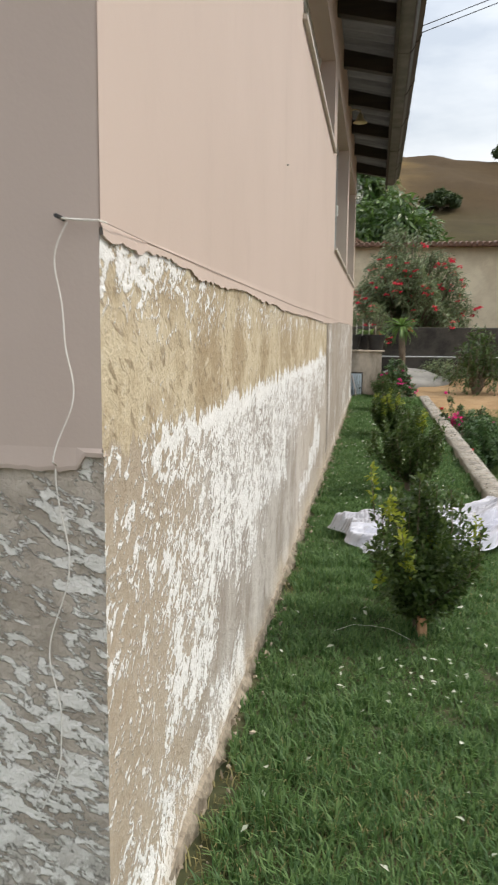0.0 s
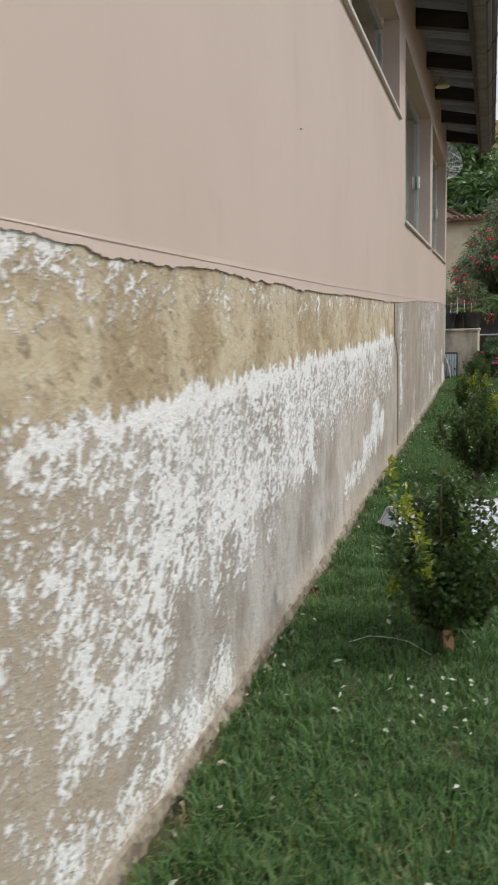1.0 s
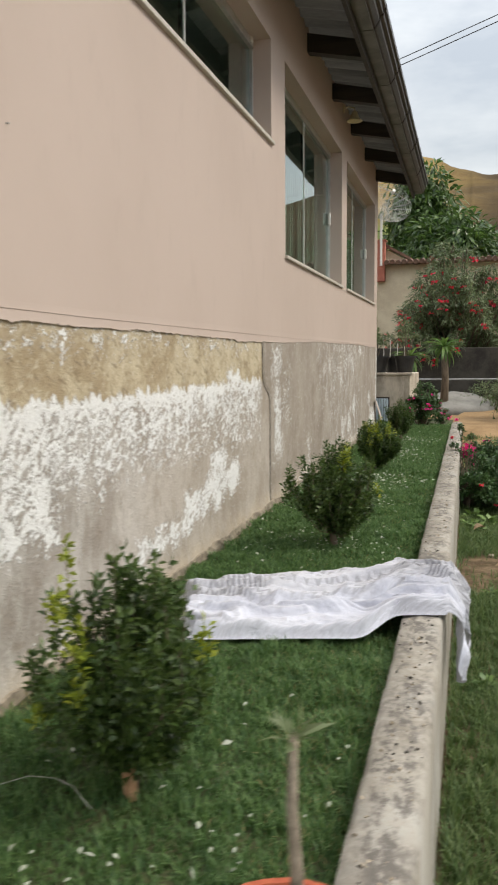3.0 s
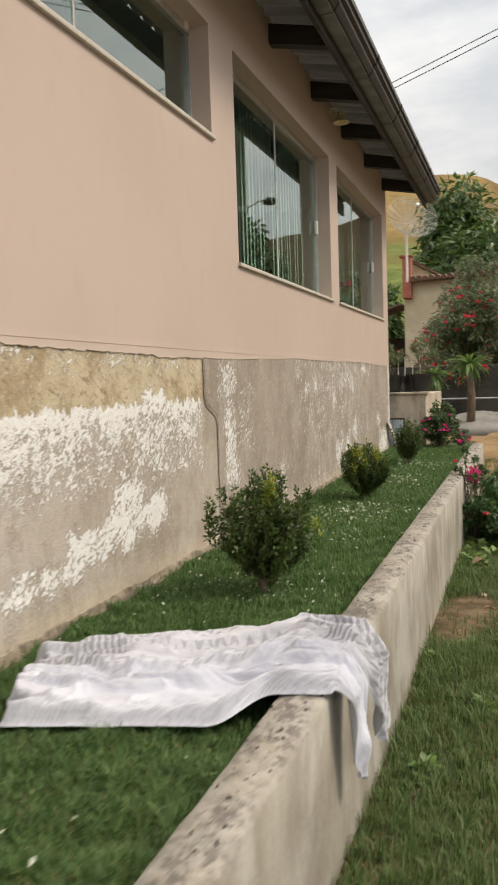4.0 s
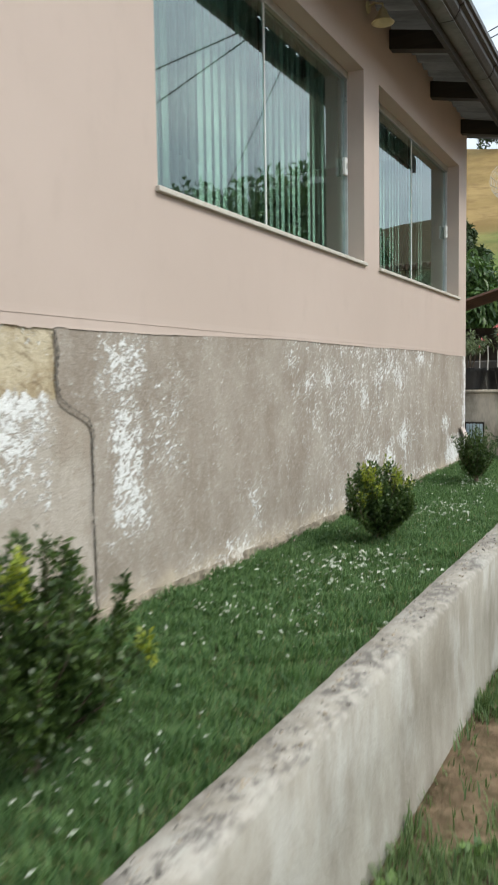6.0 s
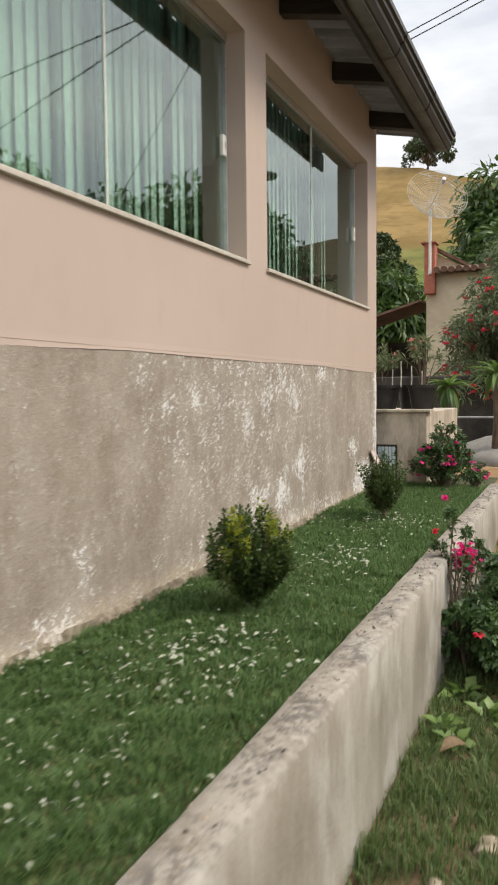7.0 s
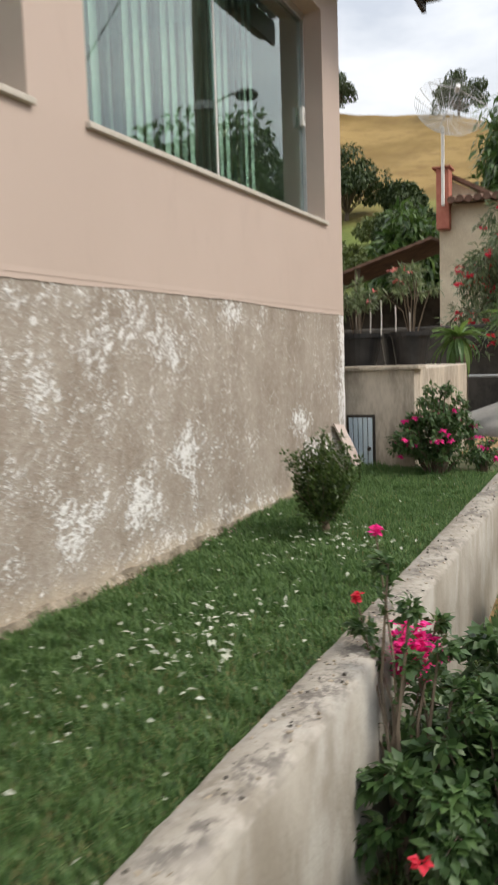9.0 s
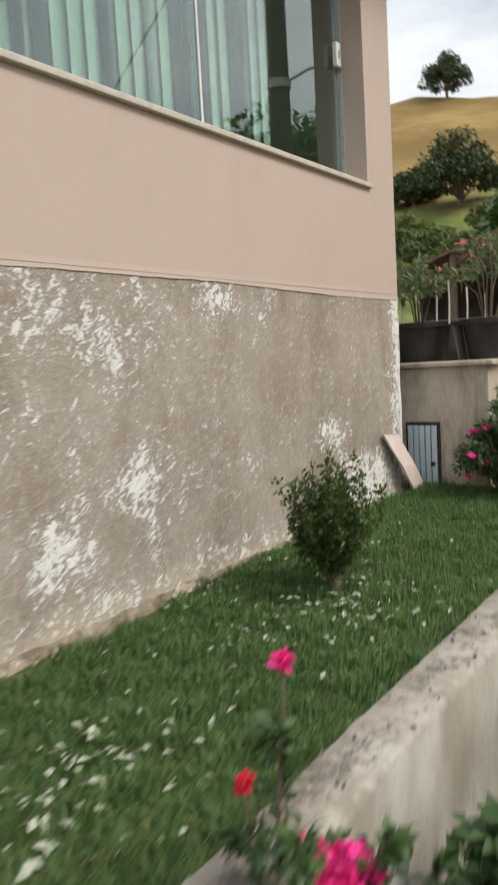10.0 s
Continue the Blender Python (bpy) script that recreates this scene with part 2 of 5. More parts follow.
def rough_render():
    """Dark roughcast with white splashes, on the house's end."""
    m = Mat("grey_roughcast", 0.92)
    g = m.noise(75, 5, 0.65)
    z = m.axes()["Z"]
    c = m.mix(m.span(m.noise(9, 5, 0.65), 0.36, 0.64), (0.36, 0.305, 0.250), (0.52, 0.455, 0.385))
    f = m.math("MULTIPLY", m.math("SUBTRACT", m.noise(27, 6, 0.66, (0.65, 1, 1.7), 0.5, tilt=(0, 24, 0)), 0.5), 3.2)
    f = m.math("ADD", f, m.math("MULTIPLY", m.math("SUBTRACT", m.noise(5, 4, 0.6), 0.5), 1.4))
    f = m.math("ADD", f, m.math("MULTIPLY", m.math("SUBTRACT", m.noise(80, 4, 0.65, (0.7, 1, 1.3), tilt=(0, 30, 0)), 0.5), 1.5))
    w = m.span(m.math("ADD", f, m.span(z, 0.2, 0.85, 0.16, -0.06)), -0.02, 0.18)
    low = m.math("MULTIPLY", m.span(z, 0.20, 0.30, 1, 0), m.span(m.noise(26, 5, 0.65), 0.44, 0.54))
    c = m.mix(w, c, m.mix(g, (0.70, 0.67, 0.62), (0.88, 0.85, 0.80)))
    c = m.mix(low, c, (0.46, 0.42, 0.37))
    m.color(m.mix(m.math("MULTIPLY", m.span(g, 0.55, 0.75), 0.30), c, (0.14, 0.115, 0.095)))
    m.bump(m.math("ADD", m.math("MULTIPLY", g, 0.6), m.math("ADD", m.math("MULTIPLY", w, 0.6), m.noise(30, 4))), 0.9, 0.010)
    return m.m


def garden_wall_mat():
    m = Mat("stained_cement_kerb", 0.9)
    z = m.axes()["Z"]
    c = m.mix(m.span(m.noise(2.6, 6, 0.62, (1, 1, 0.5)), 0.34, 0.66), (0.232, 0.203, 0.162), (0.375, 0.346, 0.297))
    c = m.mix(m.math("MULTIPLY", m.span(m.noise(3.5, 5, 0.6, (1, 1, 0.6)), 0.46, 0.66), 0.7), c, (0.455, 0.438, 0.40))
    topm = m.span(z, 0.020, 0.030)
    dark = m.math("MULTIPLY", topm, m.span(m.math("ADD", m.math("MULTIPLY", m.noise(38, 5, 0.72, (1, 0.7, 1)), 0.6), m.math("MULTIPLY", m.noise(5, 4, 0.6), 0.4)), 0.46, 0.58))
    c = m.mix(m.math("MULTIPLY", topm, m.span(m.noise(26, 5, 0.65), 0.42, 0.66)), c, (0.40, 0.365, 0.32))
    mid = m.math("ADD", m.math("ABSOLUTE", m.math("SUBTRACT", m.axes()["X"], 1.125)), m.math("MULTIPLY", m.math("SUBTRACT", m.noise(9, 4), 0.5), 0.16))
    dark = m.math("MULTIPLY", dark, m.span(mid, 0.02, 0.075, 1.0, 0.25))
    c = m.mix(m.math("MULTIPLY", dark, 0.9), c, (0.125, 0.112, 0.10))
    drip = m.math("MULTIPLY", m.span(m.noise(6, 5, 0.65, (1, 1, 0.22)), 0.54, 0.70), m.span(z, -0.45, 0.0))
    c = m.mix(m.math("MULTIPLY", drip, 0.22), c, (0.20, 0.18, 0.155))
    g = m.noise(60, 5, 0.65)
    m.color(m.mix(m.math("MULTIPLY", m.span(g, 0.55, 0.8), 0.3), c, (0.2, 0.17, 0.14)))
    m.bump(m.math("ADD", m.math("MULTIPLY", g, 0.5), m.math("MULTIPLY", m.noise(9, 5), 0.8)), 0.5, 0.012)
    return m.m


def ground_mat():
    """Soil under the grass, bare in places; dry grass on the hill and greener slopes below."""
    m = Mat("soil_and_dry_grass", 0.95)
    ax = m.axes()
    soil = m.mix(m.span(m.noise(5, 7, 0.7), 0.35, 0.65), (0.10, 0.070, 0.042), (0.235, 0.165, 0.105))
    soil = m.mix(m.math("MULTIPLY", m.span(m.noise(30, 5), 0.45, 0.65), 0.5), soil, (0.06, 0.055, 0.025))
    dry = m.mix(m.span(m.noise(0.09, 7, 0.65), 0.36, 0.64), (0.18, 0.120, 0.045), (0.29, 0.20, 0.082))
    dry = m.mix(m.math("MULTIPLY", m.span(m.noise(0.55, 6, 0.7, (1, 1, 3)), 0.48, 0.66), 0.7), dry, (0.17, 0.105, 0.045))
    green = m.mix(m.span(m.noise(0.3, 6, 0.65), 0.36, 0.64), (0.075, 0.105, 0.028), (0.17, 0.20, 0.06))
    hz = m.math("ADD", ax["Z"], m.math("MULTIPLY", m.math("SUBTRACT", m.noise(0.12, 4), 0.5), 9))
    far = m.mix(m.span(hz, 8.0, 12.5), green, dry)
    brown = m.math("MULTIPLY", m.span(m.math("ADD", ax["X"], m.math("MULTIPLY", m.noise(0.1, 4), 12)), 0, 11), 0.9)
    far = m.mix(brown, far, m.mix(m.noise(0.7, 6, 0.7), (0.030, 0.021, 0.013), (0.070, 0.047, 0.027)))
    m.color(m.mix(m.span(ax["Y"], 24, 32), soil, far))
    m.b.inputs["Specular IOR Level"].default_value = 0.1
    m.bump(m.math("ADD", m.noise(22, 6), m.noise(2.0, 5)), 0.7, 0.03)
    return m.m


def towel_mat():
    """White cotton with grey woven bands and zigzags."""
    m = Mat("white_grey_cotton", 0.95)
    uv = m.n.new("ShaderNodeSeparateXYZ")
    m.l.new(m.co.outputs["UV"], uv.inputs[0])
    u, v = uv.outputs["X"], uv.outputs["Y"]
    tri = m.math("PINGPONG", m.math("MULTIPLY", u, 1.0), 0.028)
    zig = m.math("SINE", m.math("MULTIPLY", m.math("ADD", v, m.math("MULTIPLY", tri, 1.1)), 150.0))
    band = m.math("SINE", m.math("MULTIPLY", v, 31.0))
    line = m.math("SINE", m.math("MULTIPLY", u, 260.0))
    w = m.math("MULTIPLY", m.span(zig, 0.0, 0.5), m.span(band, -0.7, -0.4))
    edge = m.math("MULTIPLY", m.span(line, -0.1, 0.4), m.span(m.math("SINE", m.math("MULTIPLY", u, 6.3)), 0.80, 0.86))
    side = m.math("MAXIMUM", m.span(v, 0.42, 0.47), m.math("MULTIPLY", m.span(v, 0.10, 0.13, 1, 0), 0.3))
    pat = m.math("MULTIPLY", m.math("MAXIMUM", m.math("MULTIPLY", w, 0.42), m.math("MULTIPLY", edge, 0.6)), side)
    c = m.mix(m.span(m.noise(5, 4), 0.4, 0.7), (0.63, 0.645, 0.73), (0.52, 0.53, 0.61))
    c = m.mix(m.math("MULTIPLY", side, 0.30), c, (0.42, 0.405, 0.395))
    m.color(m.mix(m.math("MULTIPLY", pat, 0.95), c, (0.13, 0.13, 0.145)))
    m.bump(m.math("ADD", m.noise(400, 2), m.math("ADD", m.math("MULTIPLY", m.noise(26, 4, 0.6, (1, 1, 1), 1.2), 2.5), m.math("MULTIPLY", m.noise(10, 5, 0.65, (1, 0.6, 1), 1.6), 2.5))), 0.35, 0.008)
    m.b.inputs["Sheen Weight"].default_value = 0.3
    return m.m


def glass_mat():
    m = Mat("green_float_glass", 0.0)
    m.color((0.43, 0.65, 0.57))
    m.b.inputs["Transmission Weight"].default_value = 1.0
    m.b.inputs["IOR"].default_value = 2.05
    return m.m


PAINT, ROUGHCAST, KERB, GROUND = wall_paint(), rough_render(), garden_wall_mat(), ground_mat()
OLD_RENDER, NEW_RENDER = plinth_render("old_flaking_render", True, OLD_PATCHES), plinth_render("taupe_render", False, NEW_PATCHES)
GLASS, TOWEL = glass_mat(), towel_mat()
SILL = plain("pale_granite", (0.50, 0.46, 0.40), (0.60, 0.56, 0.50), 30, 0.5)
ALU = plain("brushed_aluminium", (0.55, 0.55, 0.54), (0.66, 0.66, 0.65), 20, 0.35, 0.9, 0.05)
BLIND = plain("pale_blind_fabric", (0.52, 0.54, 0.52), (0.62, 0.64, 0.61), 12, 0.9, 0, 0.1, 200)
ROOM = plain("dim_room_plaster", (0.68, 0.69, 0.66), (0.75, 0.75, 0.72), 3, 0.9)
BEAM = plain("dark_stained_timber", (0.018, 0.014, 0.011), (0.040, 0.030, 0.022), 5, 0.6, 0, 0.3, 50, (0.3, 4, 4))
SHEET = plain("grey_fibre_cement", (0.12, 0.115, 0.105), (0.21, 0.20, 0.185), 4, 0.8, 0, 0.3, 40, (0.3, 2, 1))
GUTTER = plain("dark_painted_gutter", (0.035, 0.030, 0.027), (0.06, 0.05, 0.045), 4, 0.42, 0.2, 0.1)
GUTTER_PAN = plain("weathered_zinc", (0.13, 0.13, 0.125), (0.22, 0.215, 0.205), 6, 0.55, 0.5, 0.15)
GRASS_A = leafy("lawn_blades", (0.045, 0.112, 0.032), (0.150, 0.245, 0.080), 0.6, 0.35)
GRASS_B = leafy("straw_blades", (0.22, 0.20, 0.08), (0.36, 0.31, 0.15), 0.8, 0.2)
GRASS_C = leafy("weed_blades", (0.055, 0.105, 0.028), (0.15, 0.205, 0.07), 0.6, 0.35)
BOX_DARK = leafy("bush_leaf_dark", (0.032, 0.065, 0.016), (0.095, 0.145, 0.036), 0.4, 0.3)
BOX_TIP = leafy("bush_leaf_young", (0.17, 0.23, 0.025), (0.33, 0.36, 0.04), 0.45, 0.35)
MANGO = leafy("broad_tree_leaf", (0.026, 0.062, 0.015), (0.105, 0.175, 0.042), 0.35, 0.25)
FAR_LEAF = leafy("distant_tree_leaf", (0.022, 0.042, 0.014), (0.065, 0.095, 0.028), 0.7, 0.15)
SLOPE_LEAF = leafy("pale_slope_leaf", (0.06, 0.085, 0.022), (0.13, 0.16, 0.045), 0.7, 0.2)
OLEANDER = leafy("narrow_grey_green_leaf", (0.080, 0.115, 0.052), (0.20, 0.245, 0.120), 0.5, 0.3)
STRAP = leafy("strap_leaf", (0.06, 0.13, 0.03), (0.16, 0.25, 0.06), 0.45, 0.25)
ROSE_LEAF = leafy("rose_leaf", (0.03, 0.075, 0.022), (0.09, 0.16, 0.05), 0.45, 0.25)
RED = leafy("red_petal", (0.60, 0.012, 0.035), (0.82, 0.05, 0.10), 0.6, 0.3)
PINK = leafy("magenta_petal", (0.74, 0.010, 0.20), (0.93, 0.05, 0.36), 0.6, 0.3)
SALMON = leafy("salmon_petal", (0.65, 0.14, 0.14), (0.80, 0.25, 0.24), 0.6, 0.3)
WHITE_PETAL = leafy("white_petal", (0.36, 0.40, 0.30), (0.62, 0.64, 0.55), 0.7, 0.3)
BARK = plain("grey_brown_bark", (0.10, 0.072, 0.048), (0.20, 0.155, 0.11), 12, 0.9, 0, 0.7, 60, (3, 3, 0.5))
WOOD_CUT = plain("raw_orange_wood", (0.36, 0.18, 0.09), (0.52, 0.32, 0.18), 20, 0.85)
TERRACOTTA = plain("terracotta", (0.36, 0.075, 0.035), (0.48, 0.13, 0.06), 9, 0.75)
BLACK_POT = plain("black_plastic", (0.012, 0.012, 0.013), (0.028, 0.027, 0.027), 8, 0.45)
SIDE_WALL = plain("streaked_cement", (0.31, 0.262, 0.208), (0.60, 0.53, 0.435), 5, 0.9, 0, 0.4, 50, (1, 1, 0.3))
# near-black cement; on the shed's back this colour stands in for shade
DARK_WALL = plain("dark_cement", (0.030, 0.026, 0.022), (0.085, 0.075, 0.062), 3, 0.95, 0, 0.5, 30)
BLUE_STEEL = plain("pale_blue_painted_steel", (0.46, 0.57, 0.64), (0.56, 0.66, 0.72), 5, 0.5)
PINK_BOARD = plain("pinkish_board", (0.62, 0.50, 0.46), (0.74, 0.63, 0.59), 6, 0.8)
CREAM = plain("cream_house_plaster", (0.634, 0.525, 0.366), (0.800, 0.695, 0.512), 2.5, 0.9, 0, 0.3, 40)
BRICK_RED = plain("red_brick_dust", (0.38, 0.12, 0.08), (0.50, 0.19, 0.13), 8, 0.9, 0, 0.4)
TILE = plain("clay_roof_tile", (0.10, 0.055, 0.038), (0.22, 0.125, 0.085), 5, 0.85, 0, 0.4)
MOUND = plain("grey_cement_rubble", (0.20, 0.19, 0.175), (0.30, 0.285, 0.26), 4, 0.95, 0, 0.6, 30)
DIRT = plain("ochre_dirt", (0.24, 0.145, 0.065), (0.36, 0.23, 0.115), 3, 0.95, 0, 0.6, 25, (1, 1, 1), 0.02)
MESH_GREY = plain("galvanised_mesh", (0.34, 0.34, 0.32), (0.46, 0.46, 0.44), 6, 0.5, 0.7)
WIRE = plain("black_cable", (0.02, 0.02, 0.022), (0.035, 0.035, 0.037), 20, 0.6, 0, 0)
STRING = plain("white_string", (0.70, 0.66, 0.60), (0.80, 0.77, 0.72), 60, 0.9, 0, 0)
STRING_DIRTY = plain("brown_string", (0.42, 0.34, 0.295), (0.50, 0.41, 0.36), 40, 0.9, 0, 0)
LAMP_GLASS = plain("yellowed_glass_shade", (0.60, 0.52, 0.30), (0.72, 0.64, 0.42), 12, 0.4)
WHITE_PLASTIC = plain("white_plastic", (0.70, 0.70, 0.68), (0.78, 0.78, 0.76), 8, 0.4, 0, 0)
STONE = plain("pale_rubble", (0.26, 0.21, 0.15), (0.46, 0.39, 0.30), 14, 0.9, 0, 0.6, 60)
FOOTING = plain("crumbled_beige_render", (0.16, 0.13, 0.095), (0.36, 0.305, 0.235), 22, 0.95, 0, 0.8, 60, (1, 1, 1), 0.01)
POLE_WOOD = plain("weathered_pole_timber", (0.045, 0.050, 0.028), (0.10, 0.105, 0.06), 6, 0.9, 0, 0.6, 40, (4, 4, 0.3))
DRY_LEAF = plain("fallen_dry_leaf", (0.34, 0.24, 0.14), (0.48, 0.36, 0.24), 12, 0.85)


# ---- building helpers ----
def mesh_object(name, bm, material, parent=None, label="", smooth=False):
    me = bpy.data.meshes.new(name)
    bm.to_mesh(me)
    bm.free()
    for mt in material if isinstance(material, (list, tuple)) else [material]:
        me.materials.append(mt)
    if smooth:
        me.polygons.foreach_set("use_smooth", [True] * len(me.polygons))
    ob = new(name, me)
    ob.parent = parent
    if label:
        ob["label"] = label
    return ob


def part(name, bm, material, parent, label="", smooth=False):
    return mesh_object(name, bm, material, parent, label, smooth)


def thing(name, at, label, category, group="", kind=""):
    ob = new(name)
    ob.empty_display_size = 0.1
    ob.location = at
    return tagged(ob, label, category, group, kind)


def add_box(bm, x0, x1, y0, y1, z0, z1, bevel=0.0):
    vs = [bm.verts.new((x, y, z)) for x in (x0, x1) for y in (y0, y1) for z in (z0, z1)]
    fs = [bm.faces.new([vs[i] for i in f]) for f in ((0, 1, 3, 2), (4, 6, 7, 5), (0, 4, 5, 1), (2, 3, 7, 6), (0, 2, 6, 4), (1, 5, 7, 3))]
    if bevel:
        bmesh.ops.bevel(bm, geom=list({e for f in fs for e in f.edges}), offset=bevel, segments=2, affect="EDGES", profile=0.5)
    return bm


def box(x0, x1, y0, y1, z0, z1, bevel=0.0):
    return add_box(bmesh.new(), x0, x1, y0, y1, z0, z1, bevel)


def add_tube(bm, points, radii, sides=6, cap=True):
    """A tube along points, with a radius at each."""
    pts = [Vector(p) for p in points]
    rings = []
    for i, p in enumerate(pts):
        way = (pts[min(i + 1, len(pts) - 1)] - pts[max(i - 1, 0)]).normalized()
        side = way.cross(Vector((0.31, 0.87, 0.39))).normalized()
        up = way.cross(side)
        r = radii[i] if isinstance(radii, (list, tuple)) else radii
        rings.append([bm.verts.new(p + r * (math.cos(a) * side + math.sin(a) * up)) for a in (2 * math.pi * k / sides for k in range(sides))])
    for a, b in zip(rings, rings[1:]):
        for k in range(sides):
            bm.faces.new((a[k], a[(k + 1) % sides], b[(k + 1) % sides], b[k]))
    if cap:
        bm.faces.new(rings[0][::-1]), bm.faces.new(rings[-1])
    return bm


def tube(points, radii, sides=6):
    return add_tube(bmesh.new(), points, radii, sides)


def lathe(profile, sides=24, at=(0, 0, 0)):
    """A turned shape from (radius, height) pairs; a radius of 0 closes it."""
    bm, rings = bmesh.new(), []
    for r, z in profile:
        if r < 1e-5:
            rings.append([bm.verts.new((at[0], at[1], at[2] + z))])
        else:
            rings.append([bm.verts.new((at[0] + r * math.cos(a), at[1] + r * math.sin(a), at[2] + z)) for a in (2 * math.pi * k / sides for k in range(sides))])
    for a, b in zip(rings, rings[1:]):
        for k in range(sides):
            j = (k + 1) % sides
            if len(a) == 1 and len(b) > 1:
                bm.faces.new((a[0], b[j], b[k]))
            elif len(b) == 1 and len(a) > 1:
                bm.faces.new((a[k], a[j], b[0]))
            elif len(a) > 1:
                bm.faces.new((a[k], a[j], b[j], b[k]))
    return bm


def loft(sections):
    """A solid swept through equal-length sections."""
    bm = bmesh.new()
    rows = [[bm.verts.new(p) for p in s] for s in sections]
    n = len(rows[0])
    for a, b in zip(rows, rows[1:]):
        for k in range(n):
            bm.faces.new((a[k], a[(k + 1) % n], b[(k + 1) % n], b[k]))
    bm.faces.new(rows[0][::-1]), bm.faces.new(rows[-1])
    return bm


def fractal(x, y, z=0.0, octaves=4):
    return noise.fractal(Vector((x, y, z)), 1.0, 2.0, octaves)


def leaf_mesh(name, centres, ways, ups, lengths, widths, material, parent=None, bend=0.25, smooth=False):
    """Many leaves in one mesh: each a pointed, folded and bent blade of four faces."""
    c, w, u = (np.asarray(v, float) for v in (centres, ways, ups))
    w /= np.linalg.norm(w, axis=1)[:, None] + 1e-9
    s = np.cross(w, u)
    s /= np.linalg.norm(s, axis=1)[:, None] + 1e-9
    u = np.cross(s, w)
    le, wi = np.asarray(lengths)[:, None], np.asarray(widths)[:, None]
    p0 = c
    m1 = c + w * le * 0.5 - u * le * bend * 0.18
    tip = c + w * le - u * le * bend
    a1 = m1 + s * wi * 0.5 + u * wi * 0.12
    b1 = m1 - s * wi * 0.5 + u * wi * 0.12
    n = len(c)
    verts = np.stack([p0, a1, tip, b1, m1], 1).reshape(-1, 3)
    base = np.arange(n) * 5
    tri = np.array([[0, 1, 4], [1, 2, 4], [2, 3, 4], [3, 0, 4]])
    faces = (base[:, None, None] + tri[None]).reshape(-1, 3)
    return fast_mesh(name, verts, faces, material, parent)


def fast_mesh(name, verts, faces, material, parent=None):
    me = bpy.data.meshes.new(name)
    k = faces.shape[1]
    me.vertices.add(len(verts))
    me.vertices.foreach_set("co", np.ascontiguousarray(verts, dtype=np.float32).ravel())
    me.loops.add(faces.size)
    me.loops.foreach_set("vertex_index", faces.astype(np.int32).ravel())
    me.polygons.add(len(faces))
    me.polygons.foreach_set("loop_start", np.arange(0, faces.size, k, dtype=np.int32))
    me.update(calc_edges=True)
    me.validate()
    me.materials.append(material)
    ob = new(name, me)
    ob.parent = parent
    return ob


rng = np.random.default_rng(7)


# ---- ground: one sheet to the horizon ----
LAWN_Z, LOW_Z = -0.035, -0.52
KERB_IN, KERB_OUT, KERB_TOP = 1.052, 1.195, 0.040
WALL_END, WALL_START = 11.38, -0.025


def land(x, y):
    """Height of the ground sheet: low yard, a raised end, then the hill."""
    z = LOW_Z + 0.035 * fractal(x * 0.9, y * 0.9, 2.0)
    if x < 1.13:
        z = -0.60
    up = min(max((y - 9.5) / 3.0, 0.0), 1.0)
    z += (LAWN_Z - 0.03 - LOW_Z) * up * up * (3 - 2 * up) * (1.0 if x >= 1.13 else 1.1)
    if y > 19:
        ridge = 21.2 - 0.17 * x + 2.0 * fractal(x * 0.03, 4.1)
        ridge = max(ridge, 6.0) if x < 70 else 6.0
        t = min((y - 19) / 71.0, 1.0)
        z += (ridge + 0.5) * (0.18 * t + 0.82 * t ** 1.5)
        z += 1.1 * t * fractal(x * 0.09, y * 0.09, 1.0)
        if y > 90:
            z -= min((y - 90) * 0.16, 30)
    if y < 19 and x > 12:
        z += 0.02 * (x - 12)
    return z


def ground_sheet():
    xs = [-900, -400, -200, -120, -80, -60, -50, -42, -36, -30] + [-26 + 2 * k for k in range(11)] + [-5, -4, -3, -2, -1, 0, 0.6, 1.10, 1.13]
    xs += [1.13 + 0.22 * k for k in range(1, 18)] + [5.6, 6.5, 8, 10, 12, 15, 19, 24, 30, 40, 60, 100, 200, 400, 900]
    ys = [-900, -300, -100, -40, -15, -8, -5] + [-4 + 0.25 * k for k in range(92)] + [19.5 + 1.5 * k for k in range(48)] + [95, 105, 125, 160, 220, 320, 500, 900]
    verts = np.array([(x, y, land(x, y)) for y in ys for x in xs])
    n = len(xs)
    faces = np.array([(j * n + i, j * n + i + 1, (j + 1) * n + i + 1, (j + 1) * n + i) for j in range(len(ys) - 1) for i in range(n - 1)])
    ob = fast_mesh("ground", verts, faces, GROUND)
    ob.data.polygons.foreach_set("use_smooth", [True] * len(ob.data.polygons))
    return tagged(ob, "bare soil yard rising to a dry grass hill", "ground", kind="structure")


ground_sheet()


def lawn_height(x, y):
    return LAWN_Z + 0.022 * fractal(x * 1.6, y * 1.6, 5.0) + 0.03 * max(0, (y - 8.5) / 3)


